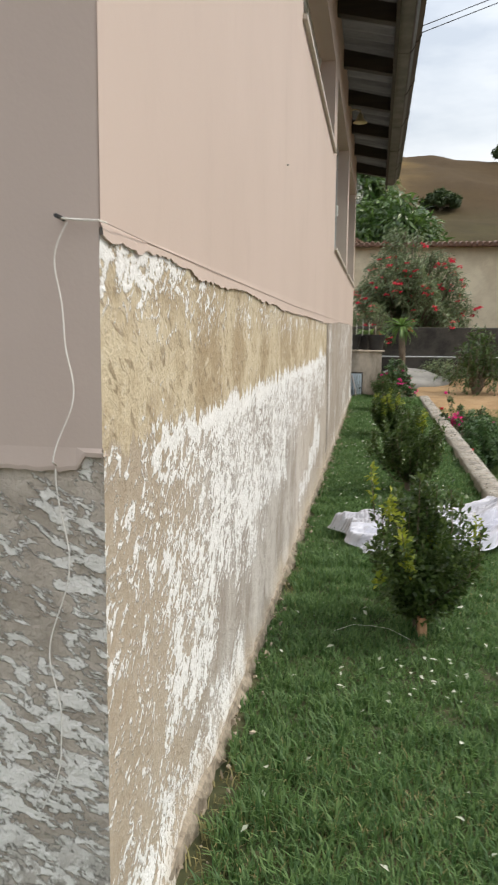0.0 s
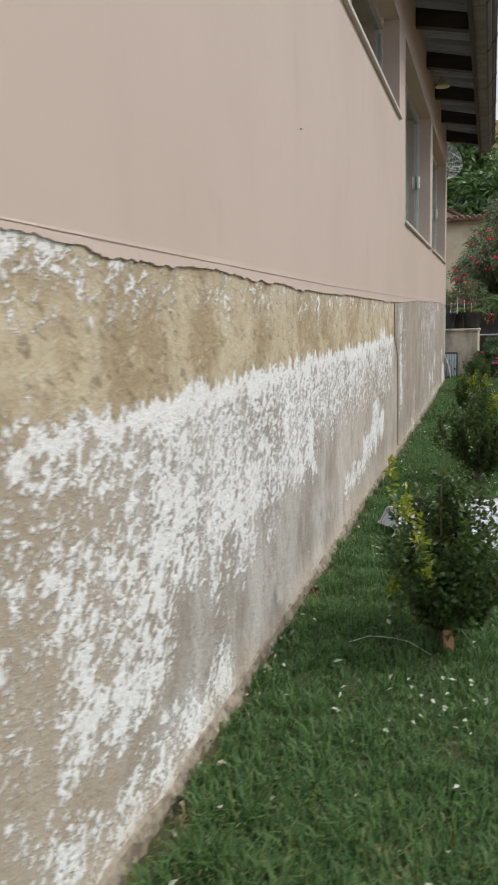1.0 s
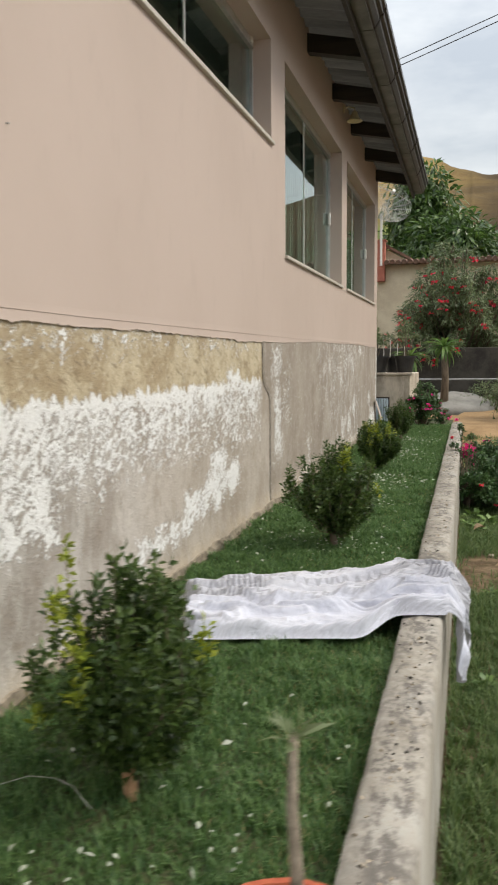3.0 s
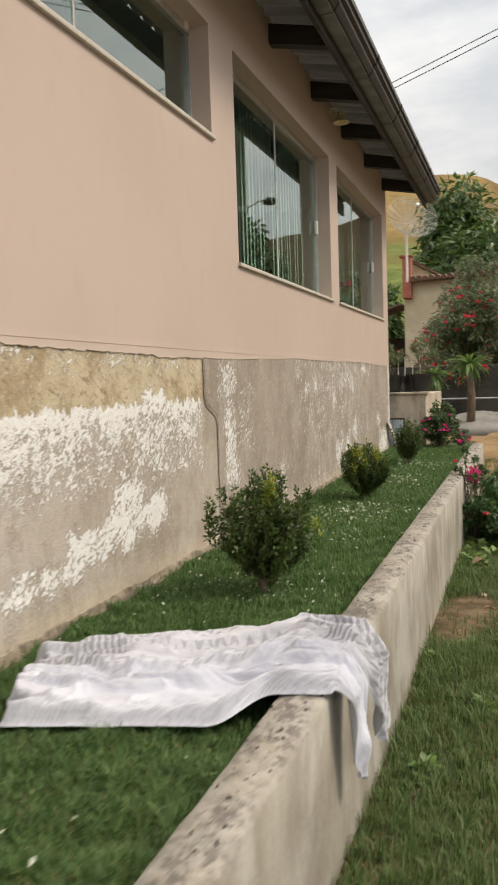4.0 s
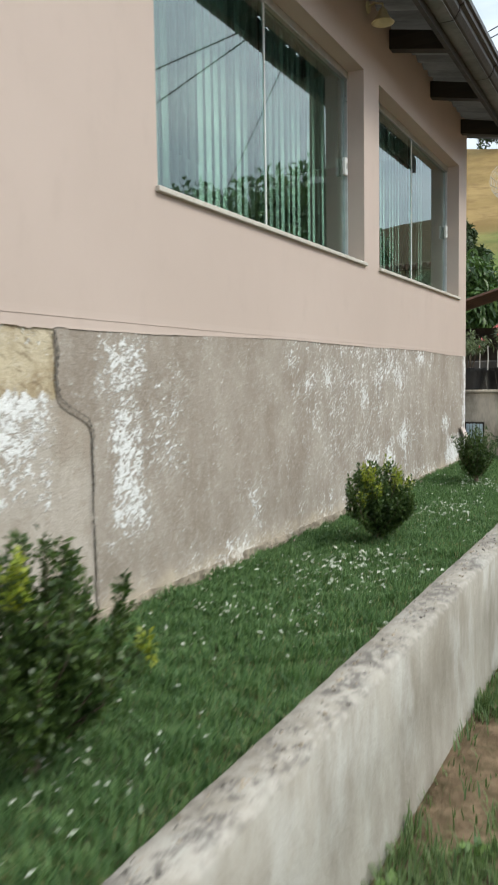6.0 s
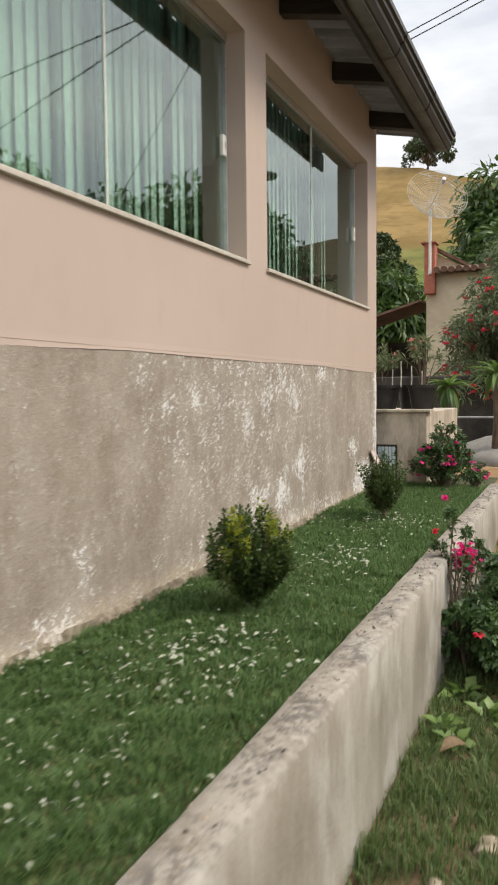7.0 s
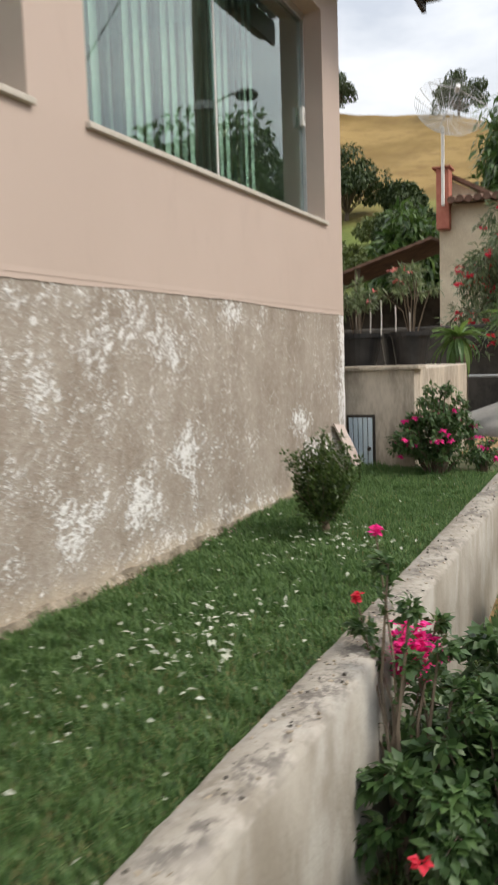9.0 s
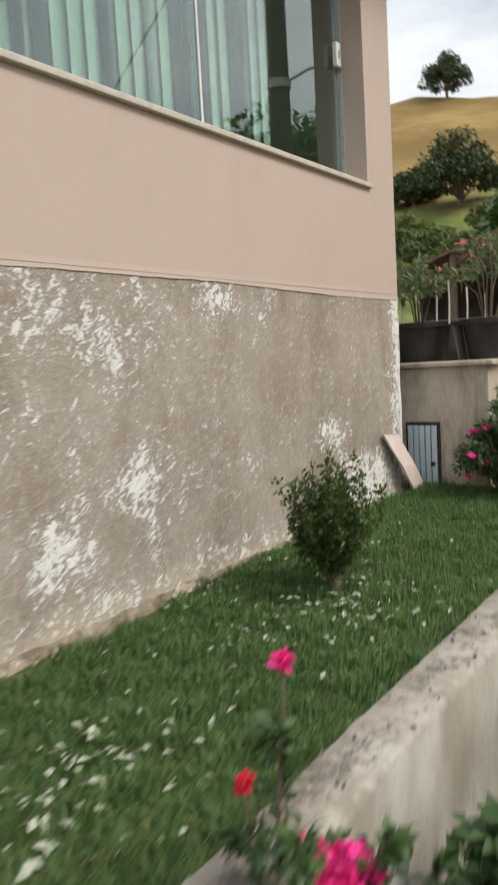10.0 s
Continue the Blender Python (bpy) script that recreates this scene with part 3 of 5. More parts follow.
def lawn_bed():
    bm = bmesh.new()
    xs, ys = np.linspace(0.0, KERB_IN, 12), np.linspace(-4.0, 12.4, 110)
    grid = [[bm.verts.new((x, y, lawn_height(x, y))) for x in xs] for y in ys]
    for a, b in zip(grid, grid[1:]):
        for i in range(len(xs) - 1):
            bm.faces.new((a[i], a[i + 1], b[i + 1], b[i]))
    left = [[bm.verts.new((x, y, lawn_height(x, y))) for x in np.linspace(-3.5, 0.0, 14)] for y in np.linspace(-4.0, -0.001, 16)]
    for a, b in zip(left, left[1:]):
        for i in range(13):
            bm.faces.new((a[i], a[i + 1], b[i + 1], b[i]))
    ob = mesh_object("lawn_bed", bm, plain("lawn_soil", (0.035, 0.045, 0.016), (0.085, 0.085, 0.035), 8, 0.95, 0, 0.6, 60), smooth=True)
    return tagged(ob, "dark soil bed of the raised lawn", "ground", kind="structure")


lawn_bed()


def kerb_wall():
    """Low cement wall that holds the lawn, with a worn top."""
    bm = bmesh.new()
    rows = []
    for y in np.arange(-4.0, 11.5, 0.05):
        e = [0.0035 * fractal(y * 3, k * 7.3) + 0.003 * fractal(y * 14, k * 3.1) for k in range(6)]
        rows.append([(KERB_IN + e[0], y, -0.4), (KERB_IN + e[0], y, KERB_TOP - 0.012 + e[1]), (KERB_IN + 0.014 + e[0], y, KERB_TOP + e[2]),
                     (KERB_IN + 0.07, y, KERB_TOP + 0.004 + e[1]), (KERB_OUT - 0.014 + e[3], y, KERB_TOP + e[4]), (KERB_OUT + e[3], y, KERB_TOP - 0.014 + e[4]),
                     (KERB_OUT + e[5], y, -0.2), (KERB_OUT + 0.012 + e[5], y, -0.75), (KERB_IN, y, -0.75)])
    bm = loft(rows)
    ob = mesh_object("garden_wall", bm, KERB, smooth=True)
    ob.data.set_sharp_from_angle(angle=radians(50))
    return tagged(ob, "low stained cement retaining wall with a worn top", "garden wall", kind="structure")


kerb_wall()

# ---- house ----
OPENINGS = ((2.62, 5.20, 2.345, 3.0), (5.60, 8.165, 1.665, 3.0), (8.495, 11.04, 1.665, 3.0))
HOUSE_TOP, PAINT_Z, END_PAINT_Z = 3.56, 1.085, 0.825


def house_walls():
    side = thing("wall_east", (0, 0, 0), "pink-beige painted house wall over bare weathered render", "wall", kind="structure")
    # masonry with real openings: pieces between and round them
    ys = [WALL_START] + [v for o in OPENINGS for v in o[:2]] + [WALL_END]
    bm = bmesh.new()
    for a, b in zip(ys[0::2], ys[1::2]):
        add_box(bm, -0.2, 0.0, a, b, PAINT_Z + 0.048, HOUSE_TOP)
    for y0, y1, z0, z1 in OPENINGS:
        add_box(bm, -0.2, 0.0, y0, y1, PAINT_Z + 0.048, z0)
        add_box(bm, -0.2, 0.0, y0, y1, z1, HOUSE_TOP)
    bmesh.ops.remove_doubles(bm, verts=bm.verts, dist=1e-4)
    part("painted_wall", bm, PAINT, side)
    # ragged lower edge of the paint coat
    bm, low, high = bmesh.new(), [], []
    for y in np.arange(WALL_START, WALL_END + 0.001, 0.012):
        y = min(y, WALL_END)
        rag = 0.016 * fractal(y * 2.1, 1.0) + 0.012 * fractal(y * 12, 4.0) + 0.006 * fractal(y * 45, 9.0)
        amp = 1.0 if y < 5.0 else 0.25
        e = float(np.interp(y, (0, 1.0, 2.4, 3.4, 4.5, 5.5, 6.8, 8.2, 9.5, 10.6), (1.118, 1.105, 1.080, 1.080, 1.066, 1.070, 1.100, 1.097, 1.108, 1.090))) + 0.8 * amp * rag
        e = min(e, PAINT_Z + 0.040)
        low.append((y, e)), high.append(PAINT_Z + 0.05)
    vs = [[bm.verts.new((0.0008, y, PAINT_Z + 0.054)), bm.verts.new((0.0028, y, e + 0.010)), bm.verts.new((0.0036, y, e)), bm.verts.new((-0.01, y, e))] for y, e in low]
    for a, b in zip(vs, vs[1:]):
        for k in range(3):
            bm.faces.new((a[k], b[k], b[k + 1], a[k + 1]))
    part("paint_edge", bm, PAINT, side, "ragged lower edge of the paint coat")
    # bare render below, in an older and a newer stretch that meet at a crack
    def seam(z):
        t = min(max((z - 0.70) / 0.12, 0.0), 1.0)
        return 5.12 - 0.185 * t * t * (3 - 2 * t)

    def relief(y, z, lower):
        r = 0.004 * fractal(y * 2.2, z * 2.2, 3.0) + 0.0035 * fractal(y * 11, z * 9, 8.0)
        foot = 0.10 * max(0.0, 0.10 - z) * (1 + fractal(y * 3, 1.0)) if z > -0.12 else 0.02
        return (r - lower) * min(max((1.125 - z) / 0.05, 0.0), 1.0) + foot

    zz = np.linspace(-0.6, PAINT_Z + 0.05, 62)
    for name, count, mt, words in (("old_render", 240, OLD_RENDER, "flaking white and beige cement render"), ("new_render", 280, NEW_RENDER, "taupe cement render with white salt stains")):
        bm, grid = bmesh.new(), []
        for k in range(count):
            row, t = [], k / (count - 1)
            for z in zz:
                y = WALL_START + t * (seam(z) - WALL_START) if name == "old_render" else seam(z) + t * (WALL_END - seam(z))
                row.append(bm.verts.new((relief(y, z, 0.004 if name == "old_render" else 0.0), y, z)))
            grid.append(row)
        for p, q in zip(grid, grid[1:]):
            for k in range(len(zz) - 1):
                bm.faces.new((p[k], q[k], q[k + 1], p[k + 1]))
        part(name, bm, mt, side, words, smooth=True)
    bm = box(-0.2, -0.02, WALL_START + 0.02, WALL_END, -0.7, PAINT_Z + 0.02)
    part("masonry", bm, ROUGHCAST, side)
    line = [(4.93, 1.06), (4.945, 0.98), (4.93, 0.90), (4.945, 0.83), (5.0, 0.79), (5.10, 0.745), (5.125, 0.69), (5.115, 0.60), (5.12, 0.50), (5.105, 0.42), (5.115, 0.30), (5.12, 0.16), (5.12, -0.03)]
    fine = [(line[i][0] + (line[i + 1][0] - line[i][0]) * t / 6 + 0.004 * math.sin(9.1 * i + 3.7 * t), line[i][1] + (line[i + 1][1] - line[i][1]) * t / 6) for i in range(len(line) - 1) for t in range(6)]
    bm, cut = bmesh.new(), []
    for k, (y, z) in enumerate(fine):
        w = 0.0042 * (1 - 0.55 * k / len(fine)) * (1 + 0.5 * math.sin(2.9 * k))
        cut.append((bm.verts.new((0.0075, y - w, z)), bm.verts.new((0.0075, y + w, z))))
    for p, q in zip(cut, cut[1:]):
        bm.faces.new((p[0], p[1], q[1], q[0]))
    bits = []
    for y in np.arange(0.0, 11.3, 0.03):
        w = 0.016 + 0.024 * fractal(y * 2.3, 6.0) + 0.018 * fractal(y * 17, 2.0)
        h = LAWN_Z + 0.020 + 0.012 * fractal(y * 5, 8.0) + 0.008 * fractal(y * 21, 3.0)
        bits.append([(-0.01, y, h + 0.03), (0.012, y, h + 0.022), (max(w, 0.012), y, h), (max(w, 0.012) + 0.006, y, LAWN_Z - 0.05), (-0.01, y, LAWN_Z - 0.05)])
    part("footing", loft(bits), FOOTING, side, "crumbling beige footing edge")
    part("nail", tube([(-0.01, 2.08, 1.63), (0.008, 2.08, 1.631)], 0.003, 6), MESH_GREY, side)
    part("crack", bm, DARK_WALL, side, "dark crack where two renders meet")
    # end wall that faces back along the walk
    end = thing("wall_south", (0, WALL_START, 0), "painted house end over dark white-splashed roughcast", "wall", kind="structure")
    bm, lo = bmesh.new(), []
    part("painted_wall", box(-5.0, -0.2, 0.0, 0.2, END_PAINT_Z, HOUSE_TOP), PAINT, end)
    for x in np.arange(-1.2, 0.0031, 0.012):
        lo.append((min(x, 0.003), END_PAINT_Z - 0.012 + 0.006 * fractal(x * 9, 2.0) + 0.004 * fractal(x * 40, 5.0) + (0.02 if x > -0.03 else 0)))
    vs = [[bm.verts.new((x, -0.006, HOUSE_TOP)), bm.verts.new((x, -0.006, END_PAINT_Z + 0.02)), bm.verts.new((x, -0.009, e + 0.006)), bm.verts.new((x, -0.008, e)), bm.verts.new((x, 0.02, e))] for x, e in lo]
    for a, b in zip(vs, vs[1:]):
        for k in range(4):
            bm.faces.new((a[k], a[k + 1], b[k + 1], b[k]))
    part("paint_coat", bm, PAINT, end, smooth=False)
    bm = bmesh.new()
    xx, zz = np.linspace(-5.0, 0.0, 240), np.linspace(-0.6, END_PAINT_Z + 0.02, 50)
    grid = [[bm.verts.new((x, 0.0 - 0.003 * fractal(x * 8, z * 8, 1.0) - 0.003 * fractal(x * 25, z * 25, 1.0), z)) for z in zz] for x in xx]
    for a, b in zip(grid, grid[1:]):
        for k in range(len(zz) - 1):
            bm.faces.new((a[k], b[k], b[k + 1], a[k + 1]))
    part("roughcast", bm, ROUGHCAST, end, "dark roughcast with white splashes", smooth=True)
    part("masonry", box(-5.0, -0.2, 0.02, 0.2, -0.7, END_PAINT_Z), ROUGHCAST, end)
    far = thing("wall_north", (0, 0, 0), "pink-beige painted far end of the house", "wall", kind="structure")
    part("painted_wall", box(-5.0, -0.2, WALL_END - 0.2, WALL_END, -0.7, HOUSE_TOP), PAINT, far)
    back = thing("wall_west", (0, 0, 0), "plain painted back wall of the house", "wall", kind="structure")
    part("painted_wall", box(-5.2, -5.0, 0.0, WALL_END, -0.7, HOUSE_TOP), PAINT, back)
    floor = mesh_object("floor", box(-5.0, -0.2, 0.2, WALL_END - 0.2, 0.62, 0.72), ROOM)
    tagged(floor, "plain pale floor inside the house", "floor", kind="structure")
    ceil = mesh_object("ceiling", box(-5.0, -0.2, 0.2, WALL_END - 0.2, 3.2, 3.3), ROOM)
    tagged(ceil, "plain pale ceiling inside the house", "ceiling", kind="structure")
    part_w = mesh_object("wall_inner", box(-2.7, -2.6, 0.2, WALL_END - 0.2, 0.72, 3.2), ROOM)
    tagged(part_w, "dim plastered wall inside the house", "wall", kind="structure")


house_walls()


def house_window(number, y0, y1, z0, z1, splits, blinds):
    """Frameless green glass in aluminium tracks, a stone sill, blinds behind."""
    w = thing("window_%d" % number, (0, 0.5 * (y0 + y1), z0), "green-tinted frameless sliding glass window with pale blinds", "window", kind="structure")
    w.location = (0, 0, 0)
    part("window_sill", box(-0.16, 0.022, y0 - 0.02, y1 + 0.02, z0 - 0.004, z0 + 0.020, 0.004), SILL, w, "thin pale stone sill")
    part("track", box(-0.165, -0.115, y0, y1, z0 + 0.020, z0 + 0.045, 0.003), ALU, w, "aluminium bottom track")
    part("track", box(-0.165, -0.115, y0, y1, z1 - 0.05, z1, 0.003), ALU, w, "aluminium top track")
    part("jamb", box(-0.160, -0.120, y0, y0 + 0.008, z0 + 0.045, z1 - 0.05, 0.002), ALU, w)
    part("jamb", box(-0.160, -0.120, y1 - 0.008, y1, z0 + 0.045, z1 - 0.05, 0.002), ALU, w)
    edges = [y0 + 0.008, *splits, y1 - 0.008]
    for k, (a, b) in enumerate(zip(edges, edges[1:])):
        x = -0.132 if k % 2 == 0 else -0.146
        p = part("pane", box(x - 0.004, x + 0.004, a - (0.02 if k else 0), b + 0.02 * (k < len(splits)), z0 + 0.045, z1 - 0.05), GLASS, w)
        p.visible_shadow = False
        if k:
            part("edge_profile", box(-0.1278, -0.1225, a + 0.012, a + 0.024, z0 + 0.045, z1 - 0.05), WHITE_PLASTIC, w, "pale polished panel edge")
    latch = part("latch", box(-0.13, -0.105, y1 - 0.085, y1 - 0.035, z0 + 0.62, z0 + 0.74, 0.006), WHITE_PLASTIC, w, "white latch")
    part("keyhole", box(-0.1045, -0.101, y1 - 0.068, y1 - 0.052, z0 + 0.66, z0 + 0.70, 0.001), ALU, latch)
    for a, b in blinds:
        blind = tagged(new("vertical_blind"), "pale vertical fabric blind behind the glass", "blind")
        part("head_rail", box(-0.26, -0.20, a, b, z1 - 0.02, z1 + 0.03), ALU, blind)
        n = int((b - a) / 0.080)
        slat = None
        for k in range(n):
            y = a + (k + 0.5) * (b - a) / n
            if slat is None:
                bm = bmesh.new()
                rows = [[bm.verts.new((0.007 * math.sin(math.pi * t), (t - 0.5) * 0.098, z)) for t in (0, 0.25, 0.5, 0.75, 1)] for z in (z0 + 0.03, z1 - 0.02)]
                for i in range(4):
                    bm.faces.new((rows[0][i], rows[0][i + 1], rows[1][i + 1], rows[1][i]))
                bmesh.ops.solidify(bm, geom=bm.faces[:], thickness=0.001)
                slat = part("slat", bm, BLIND, blind)
                me = slat.data
            else:
                slat = new("slat", me)
                slat.parent = blind
            slat.location, slat.rotation_euler = (-0.225, y, 0), (0, 0, radians(14 + rng.normal(0, 0.3)))
    return w


house_window(1, *OPENINGS[0], (3.9,), ())
house_window(2, *OPENINGS[1], (6.85,), ((5.64, 7.98),))
house_window(3, *OPENINGS[2], (9.75,), ((8.5, 10.45),))


# ---- eaves ----
EAVE_END, SLOPE = 12.0, -0.20
BEAM_YS = [5.25 + 1.178 * k for k in range(-5, 6)]


def eaves():
    roof = thing("roof", (0, 0, 0), "corrugated grey roof overhang on dark timber beams", "roof", kind="structure")
    bm = bmesh.new()
    ys = np.arange(-1.2, EAVE_END + 0.001, 0.0222)
    xs = (-5.4, -2.6, -0.6, 0.0, 0.30, 0.465)
    top = lambda x: 3.52 + (SLOPE * x if x > -2.6 else SLOPE * (-5.2 - x))  # noqa: E731
    rows = [[bm.verts.new((x, y, top(x) + 0.022 * math.cos(2 * math.pi * y / 0.178))) for x in xs] for y in ys]
    for a, b in zip(rows, rows[1:]):
        for k in range(len(xs) - 1):
            bm.faces.new((a[k], a[k + 1], b[k + 1], b[k]))
    bmesh.ops.solidify(bm, geom=bm.faces[:], thickness=-0.006)
    part("roof_sheet", bm, SHEET, roof, "corrugated grey roofing sheet", smooth=True)
    for y in BEAM_YS:
        z = 3.335
        bm = loft([[(-0.15, y + dy, z + 0.03), (0.0, y + dy, z), (0.43, y + dy, z - 0.085), (0.43, y + dy, z + 0.045), (0.0, y + dy, z + 0.14), (-0.15, y + dy, z + 0.17)] for dy in (-0.045, 0.045)])
        part("beam", bm, BEAM, roof)
    part("fascia", loft([[(0.43, y, 3.23), (0.46, y, 3.23), (0.46, y, 3.396), (0.43, y, 3.398)] for y in (-1.2, EAVE_END)]), BEAM, roof, "dark fascia board")
    return roof


eaves()


def gutter():
    g = thing("gutter", (0, 0, 0), "dark moulded rain gutter along the eaves", "gutter")
    prof = [(0.46, 3.315), (0.565, 3.300), (0.575, 3.305), (0.600, 3.345), (0.602, 3.375), (0.628, 3.385), (0.630, 3.415), (0.648, 3.422), (0.650, 3.455), (0.640, 3.455),
            (0.638, 3.430), (0.618, 3.424), (0.615, 3.393), (0.590, 3.385), (0.588, 3.35), (0.568, 3.318), (0.47, 3.325), (0.47, 3.396), (0.462, 3.396)]
    ends = [-1.2 + 1.2 * k for k in range(12)]
    for a, b in zip(ends, ends[1:]):
        part("pan", box(0.462, 0.560, a + 0.006, b - 0.006, 3.290, 3.2985), GUTTER_PAN, g, "pale zinc underside")
    part("channel", loft([[(x, y, z) for x, z in prof] for y in (-1.2, EAVE_END)]), GUTTER, g)
    for y in ends[1:-1]:
        part("joint", loft([[(x + (0.004 if x > 0.5 else 0), y + d, z - 0.003) for x, z in prof[:9]] + [] for d in (-0.012, 0.012)]), BEAM, g, "black joint band")
    part("end_cap", loft([[(x, y, z) for x, z in prof[:9]] + [(0.47, y, 3.455)] for y in (EAVE_END, EAVE_END + 0.006)]), GUTTER, g)
    return g


gutter()


def eave_lamp(x, y, z):
    lamp = thing("wall_lamp", (x, y, z), "small yellowed glass bell lamp under the eaves", "lamp")
    part("shade", lathe([(0.018, 0.0), (0.03, -0.015), (0.04, -0.05), (0.065, -0.085), (0.080, -0.095), (0.076, -0.098), (0.06, -0.088), (0.036, -0.055), (0.0, -0.02)], 20), LAMP_GLASS, lamp, smooth=True)
    part("arm", tube([(-x + 0.0, 0, 0.03), (-0.06, 0, 0.05), (0, 0, 0.03), (0, 0, -0.01)], 0.008, 8), LAMP_GLASS, lamp, smooth=True)
    part("rose", lathe([(0.0, 0.0), (0.04, 0.0), (0.035, 0.012), (0.0, 0.014)], 16), LAMP_GLASS, lamp).matrix_basis = pose(-x, 0, 0.03, 0, 90, 0)
    return lamp


eave_lamp(0.11, 8.25, 3.41)


# ---- plants ----
def unit(v):
    return v / (np.linalg.norm(v, axis=-1, keepdims=True) + 1e-9)


def grass_field(name, x0, x1, y0, y1, count, height, material, label, ground_z, lean=0.5, keep=None, width=0.004):
    """Grass blades as bent strips, thinned by a patchy mask."""
    x, y = rng.uniform(x0, x1, count), rng.uniform(y0, y1, count)
    mask = np.array([fractal(a * 1.1, b * 1.1, 11.0) for a, b in zip(x, y)])
    ok = np.ones(count, bool) if keep is None else keep(x, y, mask)
    x, y, mask = x[ok], y[ok], mask[ok]
    n = len(x)
    z = np.array([ground_z(a, b) for a, b in zip(x, y)])
    tuft = np.array([fractal(p * 9, q * 9, 21.0, 2) for p, q in zip(x, y)])
    h = height * rng.uniform(0.4, 1.25, n) * (1 + 0.35 * mask + 0.7 * tuft)
    a = rng.uniform(0, 2 * np.pi, n)
    way = np.stack([np.cos(a), np.sin(a), np.zeros(n)], 1)
    side = np.stack([-np.sin(a), np.cos(a), np.zeros(n)], 1)
    bend = (rng.uniform(0.1, 1.0, n) * lean)[:, None]
    root = np.stack([x, y, z - 0.004], 1)
    up = np.array([0, 0, 1.0])
    hh, w = h[:, None], (width * rng.uniform(0.7, 1.3, n))[:, None]
    mid = root + up * hh * 0.55 + way * hh * bend * 0.35
    tip = root + up * hh * (1 - 0.35 * bend) + way * hh * bend * 1.1
    verts = np.stack([root - side * w, root + side * w, mid - side * w * 0.8, mid + side * w * 0.8, tip], 1).reshape(-1, 3)
    base = np.arange(n) * 5
    faces = (base[:, None, None] + np.array([[0, 1, 3], [0, 3, 2], [2, 3, 4]])[None]).reshape(-1, 3)
    return tagged(fast_mesh(name, verts, faces, material), label, "grass", kind="stuff")


grass_field("lawn_grass", 0.015, KERB_IN + 0.005, -0.9, 11.5, 300000, 0.042, GRASS_A, "short green lawn in the raised bed", lawn_height, 0.9, lambda x, y, m: x > 0.035 + 0.05 * m + 0.02 * np.sin(y * 23), 0.0024)
grass_field("dry_grass", 0.02, KERB_IN, -0.9, 11.5, 60000, 0.030, GRASS_B, "dry straw blades among the lawn", lawn_height, 1.0, lambda x, y, m: m + 0.6 * (x - 0.6) + rng.normal(0, 0.15, len(x)) > 0.0, 0.002)
grass_field("lawn_grass", -1.0, 0.0, -1.2, -0.08, 22000, 0.032, GRASS_A, "short green lawn by the house end", lawn_height, 0.9, None, 0.0022)
grass_field("weeds", KERB_OUT + 0.02, 4.2, 0.3, 11.5, 300000, 0.074, GRASS_C, "patchy weedy grass on the low yard", land, 0.9,
            lambda x, y, m: (0.8 * m + 0.25 * np.sin(y * 1.3 + 0.6) + rng.normal(0, 0.20, len(x)) + 0.45 * (y > 6.35) - 1.5 * np.clip(x - 3.0, 0, 2) - 3.0 * np.clip(0.8 - y, 0, 1) - 0.5 * np.clip(y - 9.0, 0, 3) - 1.4 * np.exp(-((x - 1.42) / 0.34) ** 2 - ((y - 5.75) / 0.42) ** 2)
                             - 0.8 * np.exp(-((x - 1.36) / 0.22) ** 2 - ((y - 5.0) / 0.32) ** 2)) > -0.62, 0.003)


